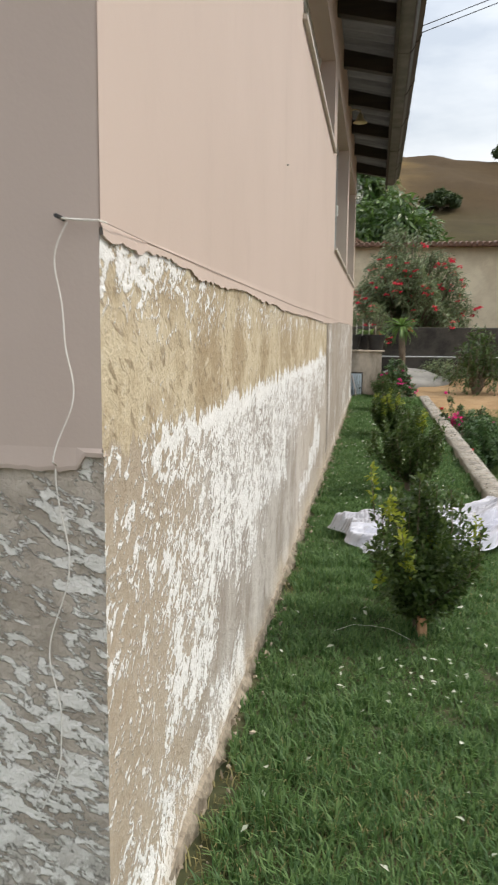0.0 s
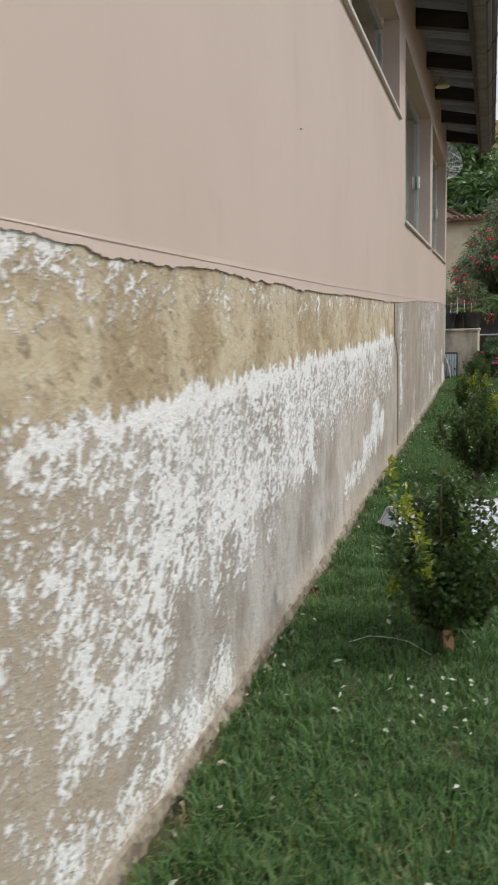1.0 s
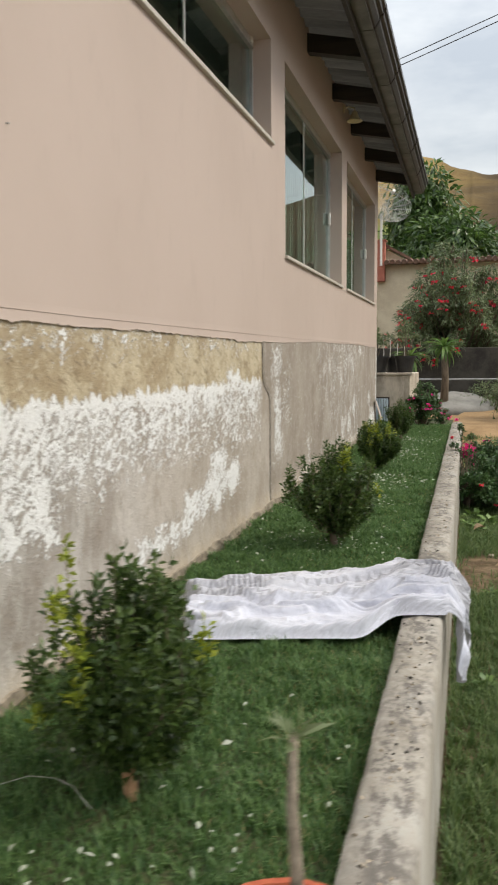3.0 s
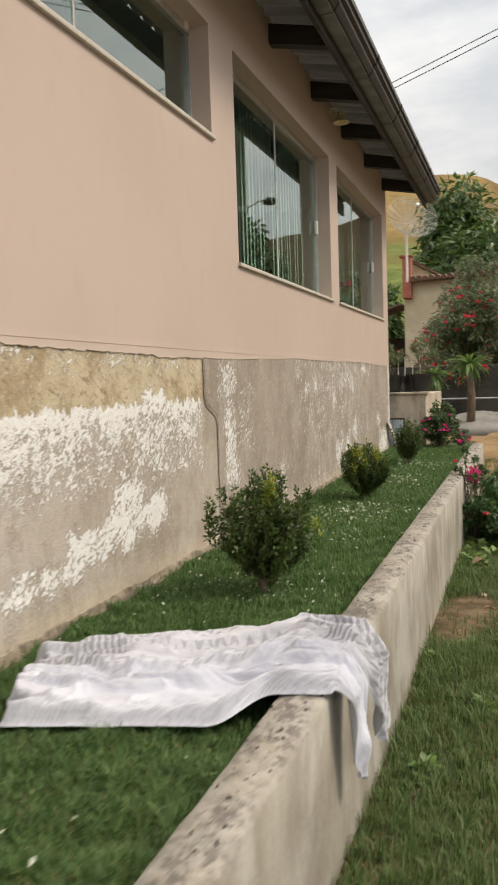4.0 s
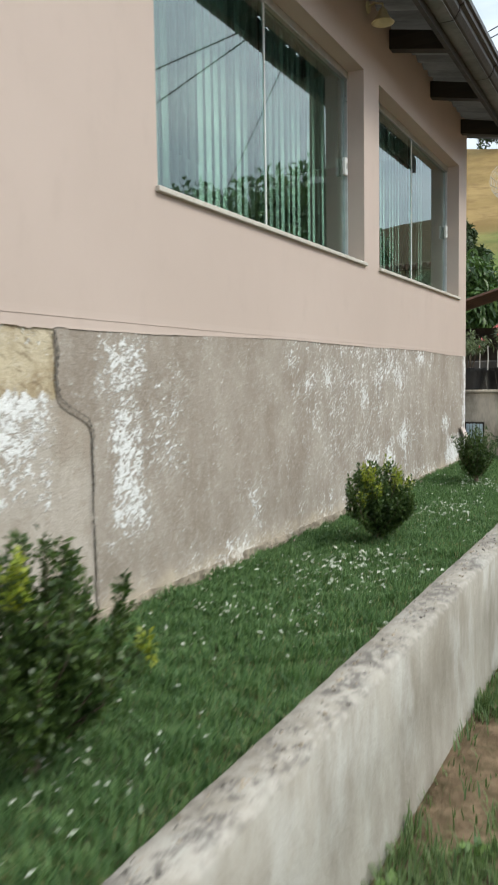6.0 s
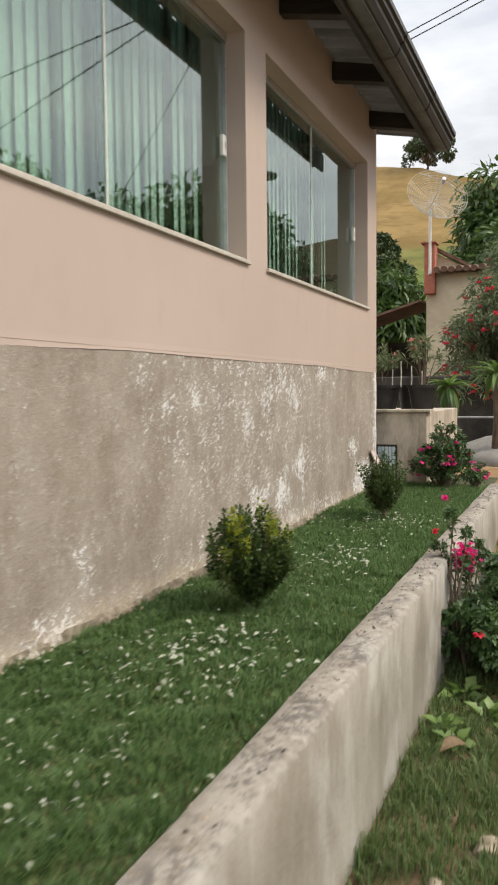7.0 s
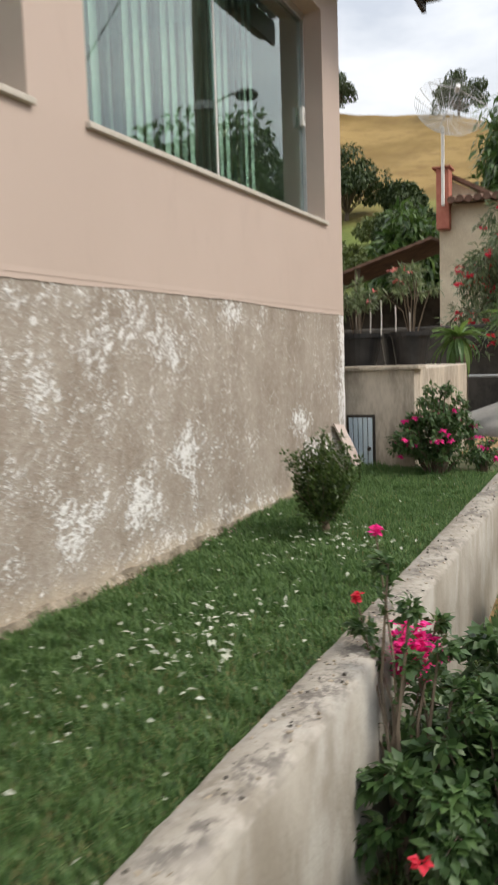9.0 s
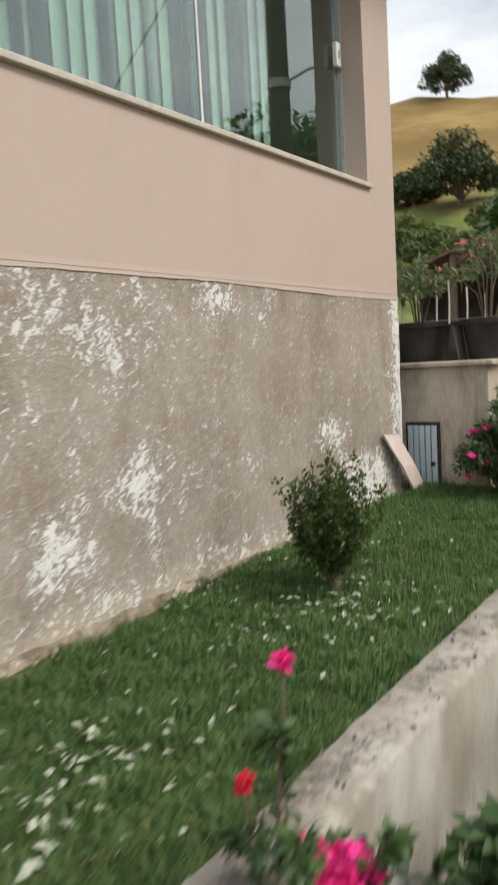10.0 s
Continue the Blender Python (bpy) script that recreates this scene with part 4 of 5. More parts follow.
def bush(at, width, height, seed, label, tips=0.15, leaves=4200, leaf=0.020, shoots=0, stub=False, group="clipped bushes in the lawn"):
    """A dense small-leaved bush: a stub of trunk, fanned stems, leafy sprigs of uneven height."""
    r = np.random.default_rng(seed)
    b = thing("bush", at, label, "bush", group)
    part("trunk", tube([(0, 0, -0.05), (0.004, 0.003, 0.02), (-0.004, 0.004, 0.07), (0.005, 0, 0.12)], [0.024, 0.020, 0.017, 0.012], 9), BARK, b, smooth=True)
    if stub:
        part("cut_stub", tube([(0.010, -0.022, -0.04), (0.014, -0.030, 0.03), (0.010, -0.034, 0.085)], [0.019, 0.017, 0.016], 9), WOOD_CUT, b, "orange cut stub")
    bm, cs, ws, kinds = bmesh.new(), [], [], []
    for k in range(120):
        a, f = r.uniform(0, 2 * np.pi), r.uniform(0, 1) ** 0.55
        lob = 1 + 0.16 * math.sin(3 * a + seed) + 0.10 * math.sin(5 * a + 2 * seed)
        end = np.array([0.5 * width * f * lob * math.cos(a), 0.5 * width * f * lob * math.sin(a), height * (1.0 - 0.24 * f ** 2.4) * (r.uniform(0.60, 1.10) if k % 3 else r.uniform(0.34, 0.7))])
        if k % 3 == 0:
            end[:2] *= 0.62
        mid = end * np.array([0.36, 0.36, 0.40]) + r.normal(0, 0.012, 3)
        mid2 = end * np.array([0.95, 0.95, 0.74]) + r.normal(0, 0.008, 3)
        pts = [np.array([0, 0, 0.06 + 0.05 * r.random()]), mid, mid2, end]
        if k < 46:
            add_tube(bm, pts, [0.0055, 0.0035, 0.002, 0.0012], 4, False)
        young = k % 3 and r.random() < 1.4 * tips
        n = int(leaves / 120 * r.uniform(0.7, 1.3))
        for t in r.uniform(0.27, 1.0, n) ** 0.85:
            s = t * 3
            i = min(int(s), 2)
            p = pts[i] + (pts[i + 1] - pts[i]) * (s - i)
            way = unit(pts[i + 1] - pts[i])
            out = unit(r.normal(0, 1, 3))
            cs.append(p + out * r.uniform(0, 0.018))
            ws.append(unit(way * 0.8 + out * 1.1))
            kinds.append(bool(young) and t > 0.74)
    for q in range(shoots):
        a = 2.9 + 1.3 * q
        p0 = np.array([0.42 * width * math.cos(a), 0.42 * width * math.sin(a), 0.74 * height])
        p1 = p0 + np.array([0.02 * math.cos(a), 0.02 * math.sin(a), 0.36 * height])
        add_tube(bm, [p0, p1], [0.002, 0.001], 4, False)
        for t in r.uniform(0, 1, 70):
            out = unit(r.normal(0, 1, 3))
            cs.append(p0 + (p1 - p0) * t + out * 0.006), ws.append(unit(out + np.array([0, 0, 0.7]))), kinds.append(t > 0.3)
    part("branch_frame", bm, BARK, b)
    cs, ws, kinds = np.array(cs), np.array(ws), np.array(kinds)
    for name, sel, mt in (("crown", ~kinds, BOX_DARK), ("new_growth", kinds, BOX_TIP)):
        if sel.sum():
            n = int(sel.sum())
            leaf_mesh(name, cs[sel], ws[sel], unit(r.normal(0, 0.6, (n, 3)) + np.array([0, 0, 1.0])), leaf * r.uniform(0.7, 1.3, n), 0.58 * leaf * r.uniform(0.8, 1.2, n), mt, b)["kind"] = "stuff"
    return b


bush((0.53, 1.64, LAWN_Z), 0.385, 0.53, 3, "dense dark green bush with yellow-green shoots in the lawn", 0.08, 13500, 0.022, 1, True)
bush((0.59, 4.13, LAWN_Z), 0.50, 0.54, 5, "upright dark green bush with loose tips in the lawn", 0.02, 13500, 0.022, 0)
bush((0.50, 6.96, LAWN_Z), 0.37, 0.44, 8, "round dark green bush with pale young tips in the lawn", 0.12, 13000, 0.022, 0)
bush((0.50, 9.52, LAWN_Z + 0.02), 0.33, 0.45, 11, "dull olive bush beside the house wall", 0.0, 8000, 0.021)


def leaf_clump(cs, ws, centre, radius, n, r, down=0.3, squash=0.8):
    d = unit(r.normal(0, 1, (n, 3)))
    rad = radius * r.uniform(0.45, 1.0, n)[:, None] ** 0.6
    cs.append(np.asarray(centre) + d * rad * np.array([1, 1, squash]))
    ws.append(unit(d + r.normal(0, 0.5, (n, 3)) + np.array([0, 0, -down])))


def tree(at, height, spread, seed, label, material, leaf=0.16, clumps=40, per=70, base=0.35, category="tree", trunk=0.16, ratio=0.32, squash=0.8):
    """A tapered trunk, bent limbs, and a crown of many leaf clumps with gaps between."""
    r = np.random.default_rng(seed)
    t = thing("tree", at, label, category)
    bm = bmesh.new()
    fork = height * base
    add_tube(bm, [(0, 0, -0.4), (0.05 * height * r.normal() * 0.3, 0, fork * 0.5), (0, 0.02 * height, fork)], [trunk * 1.25, trunk, trunk * 0.8], 9)
    cs, ws = [], []
    for k in range(clumps):
        a = 2.4 * k + r.normal(0, 0.3)
        f = ((k + 0.5) / clumps) ** 0.5
        h = fork * 0.8 + (height - fork * 0.8) * (1 - 0.85 * f ** 2.0) ** 0.6 * r.uniform(0.55, 0.97)
        end = np.array([spread * 0.5 * f * math.cos(a) * r.uniform(0.75, 1.15), spread * 0.5 * f * math.sin(a) * r.uniform(0.75, 1.15), h])
        if k % 2 == 0:
            s = np.array([0, 0.02 * height, fork * r.uniform(0.8, 1.0)])
            add_tube(bm, [s, s * 0.5 + end * 0.5 + np.array([0, 0, 0.05 * height]), end], [trunk * 0.38, trunk * 0.2, trunk * 0.06], 5, False)
        leaf_clump(cs, ws, end, height * r.uniform(0.09, 0.16), per, r, 0.5, squash)
    part("trunk", bm, BARK, t, smooth=True)
    cs, ws = np.concatenate(cs), np.concatenate(ws)
    n = len(cs)
    leaf_mesh("crown", cs, ws, unit(r.normal(0, 0.5, (n, 3)) + np.array([0, 0, 1.0])), leaf * r.uniform(0.6, 1.3, n), ratio * leaf * r.uniform(0.8, 1.2, n), material, t, 0.4)
    return t


def flowers(cs, n, size, r):
    """Petals round each flower's centre."""
    c, w = [], []
    for p in cs:
        a = r.uniform(0, 2 * np.pi, n)
        e = r.uniform(-0.2, 0.9, n)
        d = np.stack([np.cos(a) * np.cos(e), np.sin(a) * np.cos(e), np.sin(e)], 1)
        c.append(np.asarray(p) + d * size * 0.12)
        w.append(d)
    return np.concatenate(c), np.concatenate(w)


def flower_part(name, centres, petals, size, material, parent, r):
    c, w = flowers(centres, petals, size, r)
    n = len(c)
    return leaf_mesh(name, c, w, unit(r.normal(0, 0.6, (n, 3)) + np.array([0, 0, 1.0])), size * r.uniform(0.7, 1.2, n), size * 0.8 * r.uniform(0.8, 1.2, n), material, parent, 0.35)


def shrub(name, at, width, height, seed, label, leaf_mat, leaf, ratio, count, flower_mat=None, flower_n=0, flower_size=0.05, petals=9, stems=40, category="shrub", droop=0.0, zmin=0.25, cluster=1):
    """A flowering shrub: many arching stems with leaves along them, flowers near the tips."""
    r = np.random.default_rng(seed)
    s = thing(name, at, label, category)
    bm, cs, ws, tips = bmesh.new(), [], [], []
    for k in range(stems):
        a, f = r.uniform(0, 2 * np.pi), r.uniform(0.02, 1) ** 0.6
        end = np.array([0.5 * width * f * math.cos(a), 0.5 * width * f * math.sin(a), height * (1 - 0.55 * f ** 2) * r.uniform(0.6, 1.05)])
        mid = end * np.array([0.5, 0.5, 0.62]) + r.normal(0, 0.03 * height, 3)
        last = end + np.array([0.10 * width * math.cos(a), 0.10 * width * math.sin(a), -droop * height])
        pts = [np.array([0.02 * math.cos(a), 0.02 * math.sin(a), -0.03]), mid, end, last]
        add_tube(bm, pts, [0.010 * height, 0.007 * height, 0.004 * height, 0.002 * height], 4, False)
        tips.append(last)
        for t in r.uniform(zmin, 1.0, int(count / stems)):
            q = t * 3
            i = min(int(q), 2)
            p = pts[i] + (pts[i + 1] - pts[i]) * (q - i)
            out = unit(r.normal(0, 1, 3))
            cs.append(p + out * r.uniform(0.0, 0.05) * width)
            ws.append(unit(unit(pts[i + 1] - pts[i]) * 0.6 + out))
    part("branch_frame", bm, BARK, s)
    cs, ws = np.array(cs), np.array(ws)
    n = len(cs)
    leaf_mesh("crown", cs, ws, unit(r.normal(0, 0.5, (n, 3)) + np.array([0, 0, 1.0])), leaf * r.uniform(0.6, 1.3, n), ratio * leaf * r.uniform(0.8, 1.2, n), leaf_mat, s, 0.35)
    if flower_mat:
        pick = []
        for k in range(flower_n):
            c = tips[r.integers(len(tips))] + r.normal(0, 0.02 * width, 3)
            pick += [c + r.normal(0, flower_size * 0.55, 3) for _ in range(cluster)]
        flower_part("blossom", pick, petals, flower_size, flower_mat, s, r)
    return s


# ---- beyond the house end ----
def terrace():
    """Cement wall at the end of the lawn with a terrace behind it."""
    w = thing("wall_terrace", (0, 0, 0), "streaked cement terrace wall at the lawn's end", "wall", kind="structure")
    part("wall_face", box(-1.6, 0.46, 11.52, 11.68, -0.6, 0.70, 0.008), SIDE_WALL, w)
    part("wall_return", box(0.30, 0.46, 11.68, 13.6, -0.6, 0.70, 0.008), SIDE_WALL, w)
    part("coping", box(-1.6, 0.50, 11.48, 11.72, 0.702, 0.730, 0.006), SIDE_WALL, w, "thin chipped coping")
    part("terrace_floor", box(-4.0, 0.30, 11.68, 13.6, 0.60, 0.70), SIDE_WALL, w)
    d = thing("door_1", (0, 0, 0), "pale blue painted steel door in the terrace wall", "door", kind="structure")
    part("frame", box(-0.03, 0.175, 11.506, 11.522, -0.05, 0.385), BEAM, d, "dark door frame")
    for k in range(5):
        part("rib", box(-0.015 + 0.036 * k, 0.015 + 0.036 * k, 11.490, 11.508, -0.05, 0.365, 0.004), BLUE_STEEL, d)
    part("handle", box(0.128, 0.150, 11.47, 11.49, 0.13, 0.155, 0.003), BEAM, d)
    return w


terrace()


def leaning_board():
    b = thing("board", (0, 0, 0), "pinkish board leaning on the house corner", "board")
    rows = [(0.0, 0.0), (0.25, 0.004), (0.5, 0.010), (0.75, 0.004), (1.0, 0.0)]
    bm = loft([[(x + d, y0 + (y1 - y0) * k, z0 - 0.025 * k * (1 - t)) for d in (0.0, 0.012) for k in ((0, 1) if d == 0 else (1, 0))]
               for t, bow in rows for x, y0, y1, z0 in ((0.012 + 0.07 * t + bow, 11.06 + 0.28 * t, 11.26 + 0.24 * t, 0.36 - 0.38 * t),)])
    part("panel", bm, PINK_BOARD, b)
    return b


leaning_board()


def pot(at, radius, height, material, label, group=""):
    p = thing("plant_pot", at, label, "pot", group)
    part("body", lathe([(0, 0), (radius * 0.72, 0), (radius * 0.97, height * 0.86), (radius * 0.97, height * 0.88), (radius * 1.06, height * 0.88), (radius * 1.07, height), (radius * 0.98, height), (radius * 0.95, height * 0.9), (0, height * 0.88)], 28), material, p, smooth=False)
    part("soil", lathe([(0, 0), (radius * 0.93, 0), (0, 0.012)], 20, (0, 0, height * 0.905)), GROUND, p)
    return p


pots = [pot((x, 11.86 + 0.06 * math.sin(3 * k), 0.70), rad, 0.27, BLACK_POT, "black plastic plant pot on the terrace wall", "pots on the terrace") for k, (x, rad) in enumerate(((-0.46, 0.17), (-0.06, 0.19), (0.36, 0.145), (0.18, 0.14), (-0.85, 0.17)))]
pots[3].location = (0.17, 12.22, 0.70)
shrub("desert_rose", (-0.06, 11.86, 0.94), 0.44, 0.42, 21, "desert rose with salmon flowers in a black pot", OLEANDER, 0.07, 0.22, 700, SALMON, 5, 0.030, 8, 16, "potted plant", 0.0, 0.5)
shrub("desert_rose", (0.36, 11.90, 0.94), 0.42, 0.66, 22, "tall desert rose with salmon flowers", OLEANDER, 0.07, 0.22, 420, SALMON, 6, 0.032, 8, 12, "potted plant", 0.0, 0.6)
shrub("desert_rose", (-0.46, 11.82, 0.94), 0.50, 0.40, 23, "leafy potted plant with thin bare stems", OLEANDER, 0.06, 0.25, 520, None, 0, 0.05, 8, 26, "potted plant", 0.0, 0.3)


def picket(x, y, z, h):
    p = thing("plant_stake", (x, y, z), "pale thin stake standing in a pot", "stake", "stakes in the pots")
    part("rod", tube([(0, 0, 0), (0.004, 0, h * 0.5), (0.0, 0.003, h)], 0.006, 5), STRING, p)


for k in range(9):
    picket(-0.45 + 0.10 * k, 11.80 + 0.03 * (k % 3), 0.95, 0.16 + 0.05 * ((k * 7) % 4))

shrub("rose_bush", (0.64, 11.36, -0.05), 0.50, 0.70, 31, "leafy rose bush with pink and red flowers", ROSE_LEAF, 0.040, 0.5, 4600, PINK, 26, 0.030, 10, 60, "rose bush", 0.05)
shrub("rose_bush", (0.90, 11.66, -0.05), 0.22, 0.30, 32, "small bush with pink and yellow-green tips", ROSE_LEAF, 0.036, 0.5, 700, PINK, 7, 0.028, 10, 36, "rose bush", 0.05)


def dirt_yard():
    bm = bmesh.new()
    xs, ys = [0.5, 0.8, 1.10, 1.2] + [1.2 + 0.25 * k for k in range(1, 26)], np.linspace(9.0, 16.0, 36)

    def height(x, y):
        if x < 1.15 and y < 11.55:
            return -0.35
        edge = min(max((y - 9.0) / 0.6, 0), 1)
        return max(land(x, y), LAWN_Z - 0.05 if y > 12.4 else -1) + 0.016 * edge - 0.03 * (1 - edge) + 0.012 * fractal(x * 2, y * 2, 3.0) + 0.16 * min(max((y - 13.6) / 2.0, 0), 1)
    g = [[bm.verts.new((x, y, height(x, y))) for x in xs] for y in ys]
    for a, b in zip(g, g[1:]):
        for k in range(len(xs) - 1):
            bm.faces.new((a[k], a[k + 1], b[k + 1], b[k]))
    return tagged(mesh_object("dirt_path", bm, DIRT, smooth=True), "bare ochre dirt path beyond the lawn", "path", kind="structure")


dirt_yard()


def retaining_wall():
    w = thing("wall_retaining", (0, 0, 0), "dark retaining wall behind the dirt path", "wall", kind="structure")
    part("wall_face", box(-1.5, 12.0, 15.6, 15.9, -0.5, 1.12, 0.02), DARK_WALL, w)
    part("rail", tube([(-1.5, 15.4, 0.52), (4, 15.4, 0.53), (12.0, 15.4, 0.52)], 0.016, 6), MESH_GREY, w, "thin pale rail")
    m = tagged(mesh_object("concrete_mound", lathe([(0.0, 0.26), (0.35, 0.22), (0.8, 0.06), (1.1, -0.12), (0, -0.13)], 18, (1.0, 15.0, 0.06)), MOUND, smooth=True), "low grey mound of cement beside the path", "mound")
    return w, m


retaining_wall()


def cream_house():
    h = thing("house", (0.23, 0, 0), "cream plastered house with clay tile roof", "house")
    part("wall", box(-1.03, 12.0, 18.6, 18.8, -0.6, 3.02), CREAM, h)
    part("side_wall", box(-1.03, -0.85, 18.8, 22.0, -0.6, 3.02), CREAM, h)
    gable = loft([[(-1.0, y, 3.02), (-0.15, y, 3.02), (-1.0, y, 3.50)] for y in (18.82, 18.95)])
    part("gable", gable, CREAM, h)
    part("gable_roof", loft([[(-1.1, y, 3.60), (-0.12, y, 3.04), (-0.10, y, 3.09), (-1.1, y, 3.66)] for y in (18.70, 19.1)]), TILE, h, "sloping brown tile edge")
    ch = part("chimney", box(-1.04, -0.85, 18.42, 18.70, 2.66, 3.56, 0.01), BRICK_RED, h, "red brick chimney")
    part("cap", box(-1.10, -0.82, 18.38, 18.74, 3.56, 3.585, 0.005), BRICK_RED, ch)
    part("roof", loft([[(x, 18.35, 3.03), (x, 18.75, 3.10), (x, 19.1, 3.03), (x, 19.1, 3.06), (x, 18.75, 3.14), (x, 18.35, 3.06)] for x in (-0.85, 12.2)]), TILE, h, "clay tile roof")
    bm = bmesh.new()
    add_tube(bm, [(0, 0, 0), (0, 0.45, 0.07)], [0.055, 0.048], 10, True)
    me_tile = part("tile", bm, TILE, h)
    me_tile.location = (-0.8, 18.30, 3.06)
    for k in range(1, 60):
        t = new("tile", me_tile.data)
        t.parent, t.location = h, (-0.8 + 0.13 * k, 18.30 + 0.01 * math.sin(5 * k), 3.06 + 0.008 * math.sin(2.3 * k))
    return h


cream_house()


def lean_to():
    s = thing("shed", (0.17, 0, 0), "open lean-to with a dark sheet roof", "shed")
    part("roof", loft([[(-3.6, y, 1.73 + dz), (-1.02, y, 2.50 + dz), (-1.02, y, 2.54 + dz), (-3.6, y, 1.77 + dz)] for y, dz in ((18.2, 0.0), (20.2, 0.1))]), TILE, s)
    # the shade under the roof is put into this panel's dark colour
    part("back", box(-3.5, -1.03, 20.2, 20.3, -0.6, 1.9), DARK_WALL, s, "back of the shed, coloured dark for its shade")
    for x in (-3.5, -2.2):
        part("post", tube([(x, 18.3, -0.6), (x, 18.3, 1.75 + 0.298 * (x + 3.6))], 0.05, 8), BARK, s)
    return s


lean_to()


def dish():
    d = thing("satellite_dish", (-0.50, 18.388, 3.2), "large grey mesh satellite dish on a pole", "satellite dish")
    part("pole", tube([(-0.2, 0, -0.2), (-0.2, 0, 0.95)], 0.028, 8), STRING, d, "pale pole")
    bm, rings = bmesh.new(), []
    for i in range(15):
        rr = 0.04 + 0.50 * i / 14
        rings.append([(rr * math.cos(a), rr * math.sin(a), 0.20 * (rr / 0.55) ** 2) for a in (2 * math.pi * k / 36 for k in range(36))])
    m = pose(-0.12, -0.02, 1.08, 62, 0, 28)
    for ring in rings[::1]:
        add_tube(bm, [m @ Vector(p) for p in ring + ring[:1]], 0.0035, 4, False)
    part("mesh_bowl", bm, MESH_GREY, d)
    for k in range(0, 36, 2):
        part("rib", tube([m @ Vector(r[k]) for r in rings], 0.0045, 4), MESH_GREY, d)
    for k in (0, 12, 24):
        part("strut", tube([m @ Vector(rings[-1][k]), m @ Vector((0, 0, 0.52))], 0.007, 5), MESH_GREY, d)
    part("feed", tube([m @ Vector((0, 0, 0.48)), m @ Vector((0, 0, 0.58))], 0.035, 10), WHITE_PLASTIC, d)
    return d


dish()

shrub("oleander", (1.05, 16.8, 0.1), 2.5, 3.1, 41, "tall oleander covered in red flowers", OLEANDER, 0.11, 0.24, 26000, RED, 230, 0.060, 8, 150, "shrub", 0.08, 0.3)


def yucca(at, height, seed):
    r = np.random.default_rng(seed)
    y = thing("yucca", at, "palm-like plant with a pale trunk and arching strap leaves", "plant")
    part("trunk", tube([(0, 0, -0.2), (0.03, 0, height * 0.5), (0.0, 0, height)], [0.085, 0.065, 0.055], 10), BARK, y, smooth=True)
    n = 36
    a, e = r.uniform(0, 2 * np.pi, n), r.uniform(-0.7, 1.0, n)
    le = r.uniform(0.32, 0.50, n)
    bm = bmesh.new()
    for a_, e_, l_ in zip(a, e, le):
        pts, p, el = [], np.array([0, 0, height]), e_
        for i in range(7):
            pts.append(p.copy())
            p = p + l_ / 6 * np.array([math.cos(a_) * math.cos(el), math.sin(a_) * math.cos(el), math.sin(el)])
            el -= 0.22
        side = np.array([-math.sin(a_), math.cos(a_), 0])
        rows = [(bm.verts.new(q - side * w), bm.verts.new(q + np.array([0, 0, -w * 0.5])), bm.verts.new(q + side * w)) for q, w in zip(pts, (0.014, 0.024, 0.028, 0.027, 0.022, 0.014, 0.002))]
        for u, v in zip(rows, rows[1:]):
            bm.faces.new((u[0], u[1], v[1], v[0])), bm.faces.new((u[1], u[2], v[2], v[1]))
    part("fronds", bm, STRAP, y)
    return y


yucca((0.84, 14.4, -0.02), 1.14, 51)
yucca((0.26, 14.3, -0.02), 0.98, 57)
shrub("weeping_plant", (2.12, 13.3, -0.08), 0.85, 1.35, 52, "drooping dark cactus-like plant by the path", BOX_DARK, 0.09, 0.3, 2600, None, 0, 0.05, 8, 40, "plant", 0.45, 0.3)
shrub("weeping_plant", (1.7, 14.9, 0.0), 1.1, 0.5, 53, "low dry herbs at the wall's foot", OLEANDER, 0.08, 0.25, 1500, None, 0, 0.05, 8, 50, "plant", 0.1, 0.2)

tree((0.7, 24.0, 0.9), 4.3, 2.7, 61, "broad-leaved mango tree behind the tiled wall", MANGO, 0.30, 64, 120, 0.40, "tree", 0.14, 0.30)
tree((-0.25, 26.0, 1.0), 5.9, 1.6, 62, "tall broad-leaved tree behind the tiled wall", MANGO, 0.30, 60, 110, 0.35, "tree", 0.14, 0.30)
tree((-2.5, 23.5, 0.6), 3.3, 1.3, 63, "round mango tree behind the lean-to", MANGO, 0.28, 50, 120, 0.3, "tree", 0.12, 0.30)


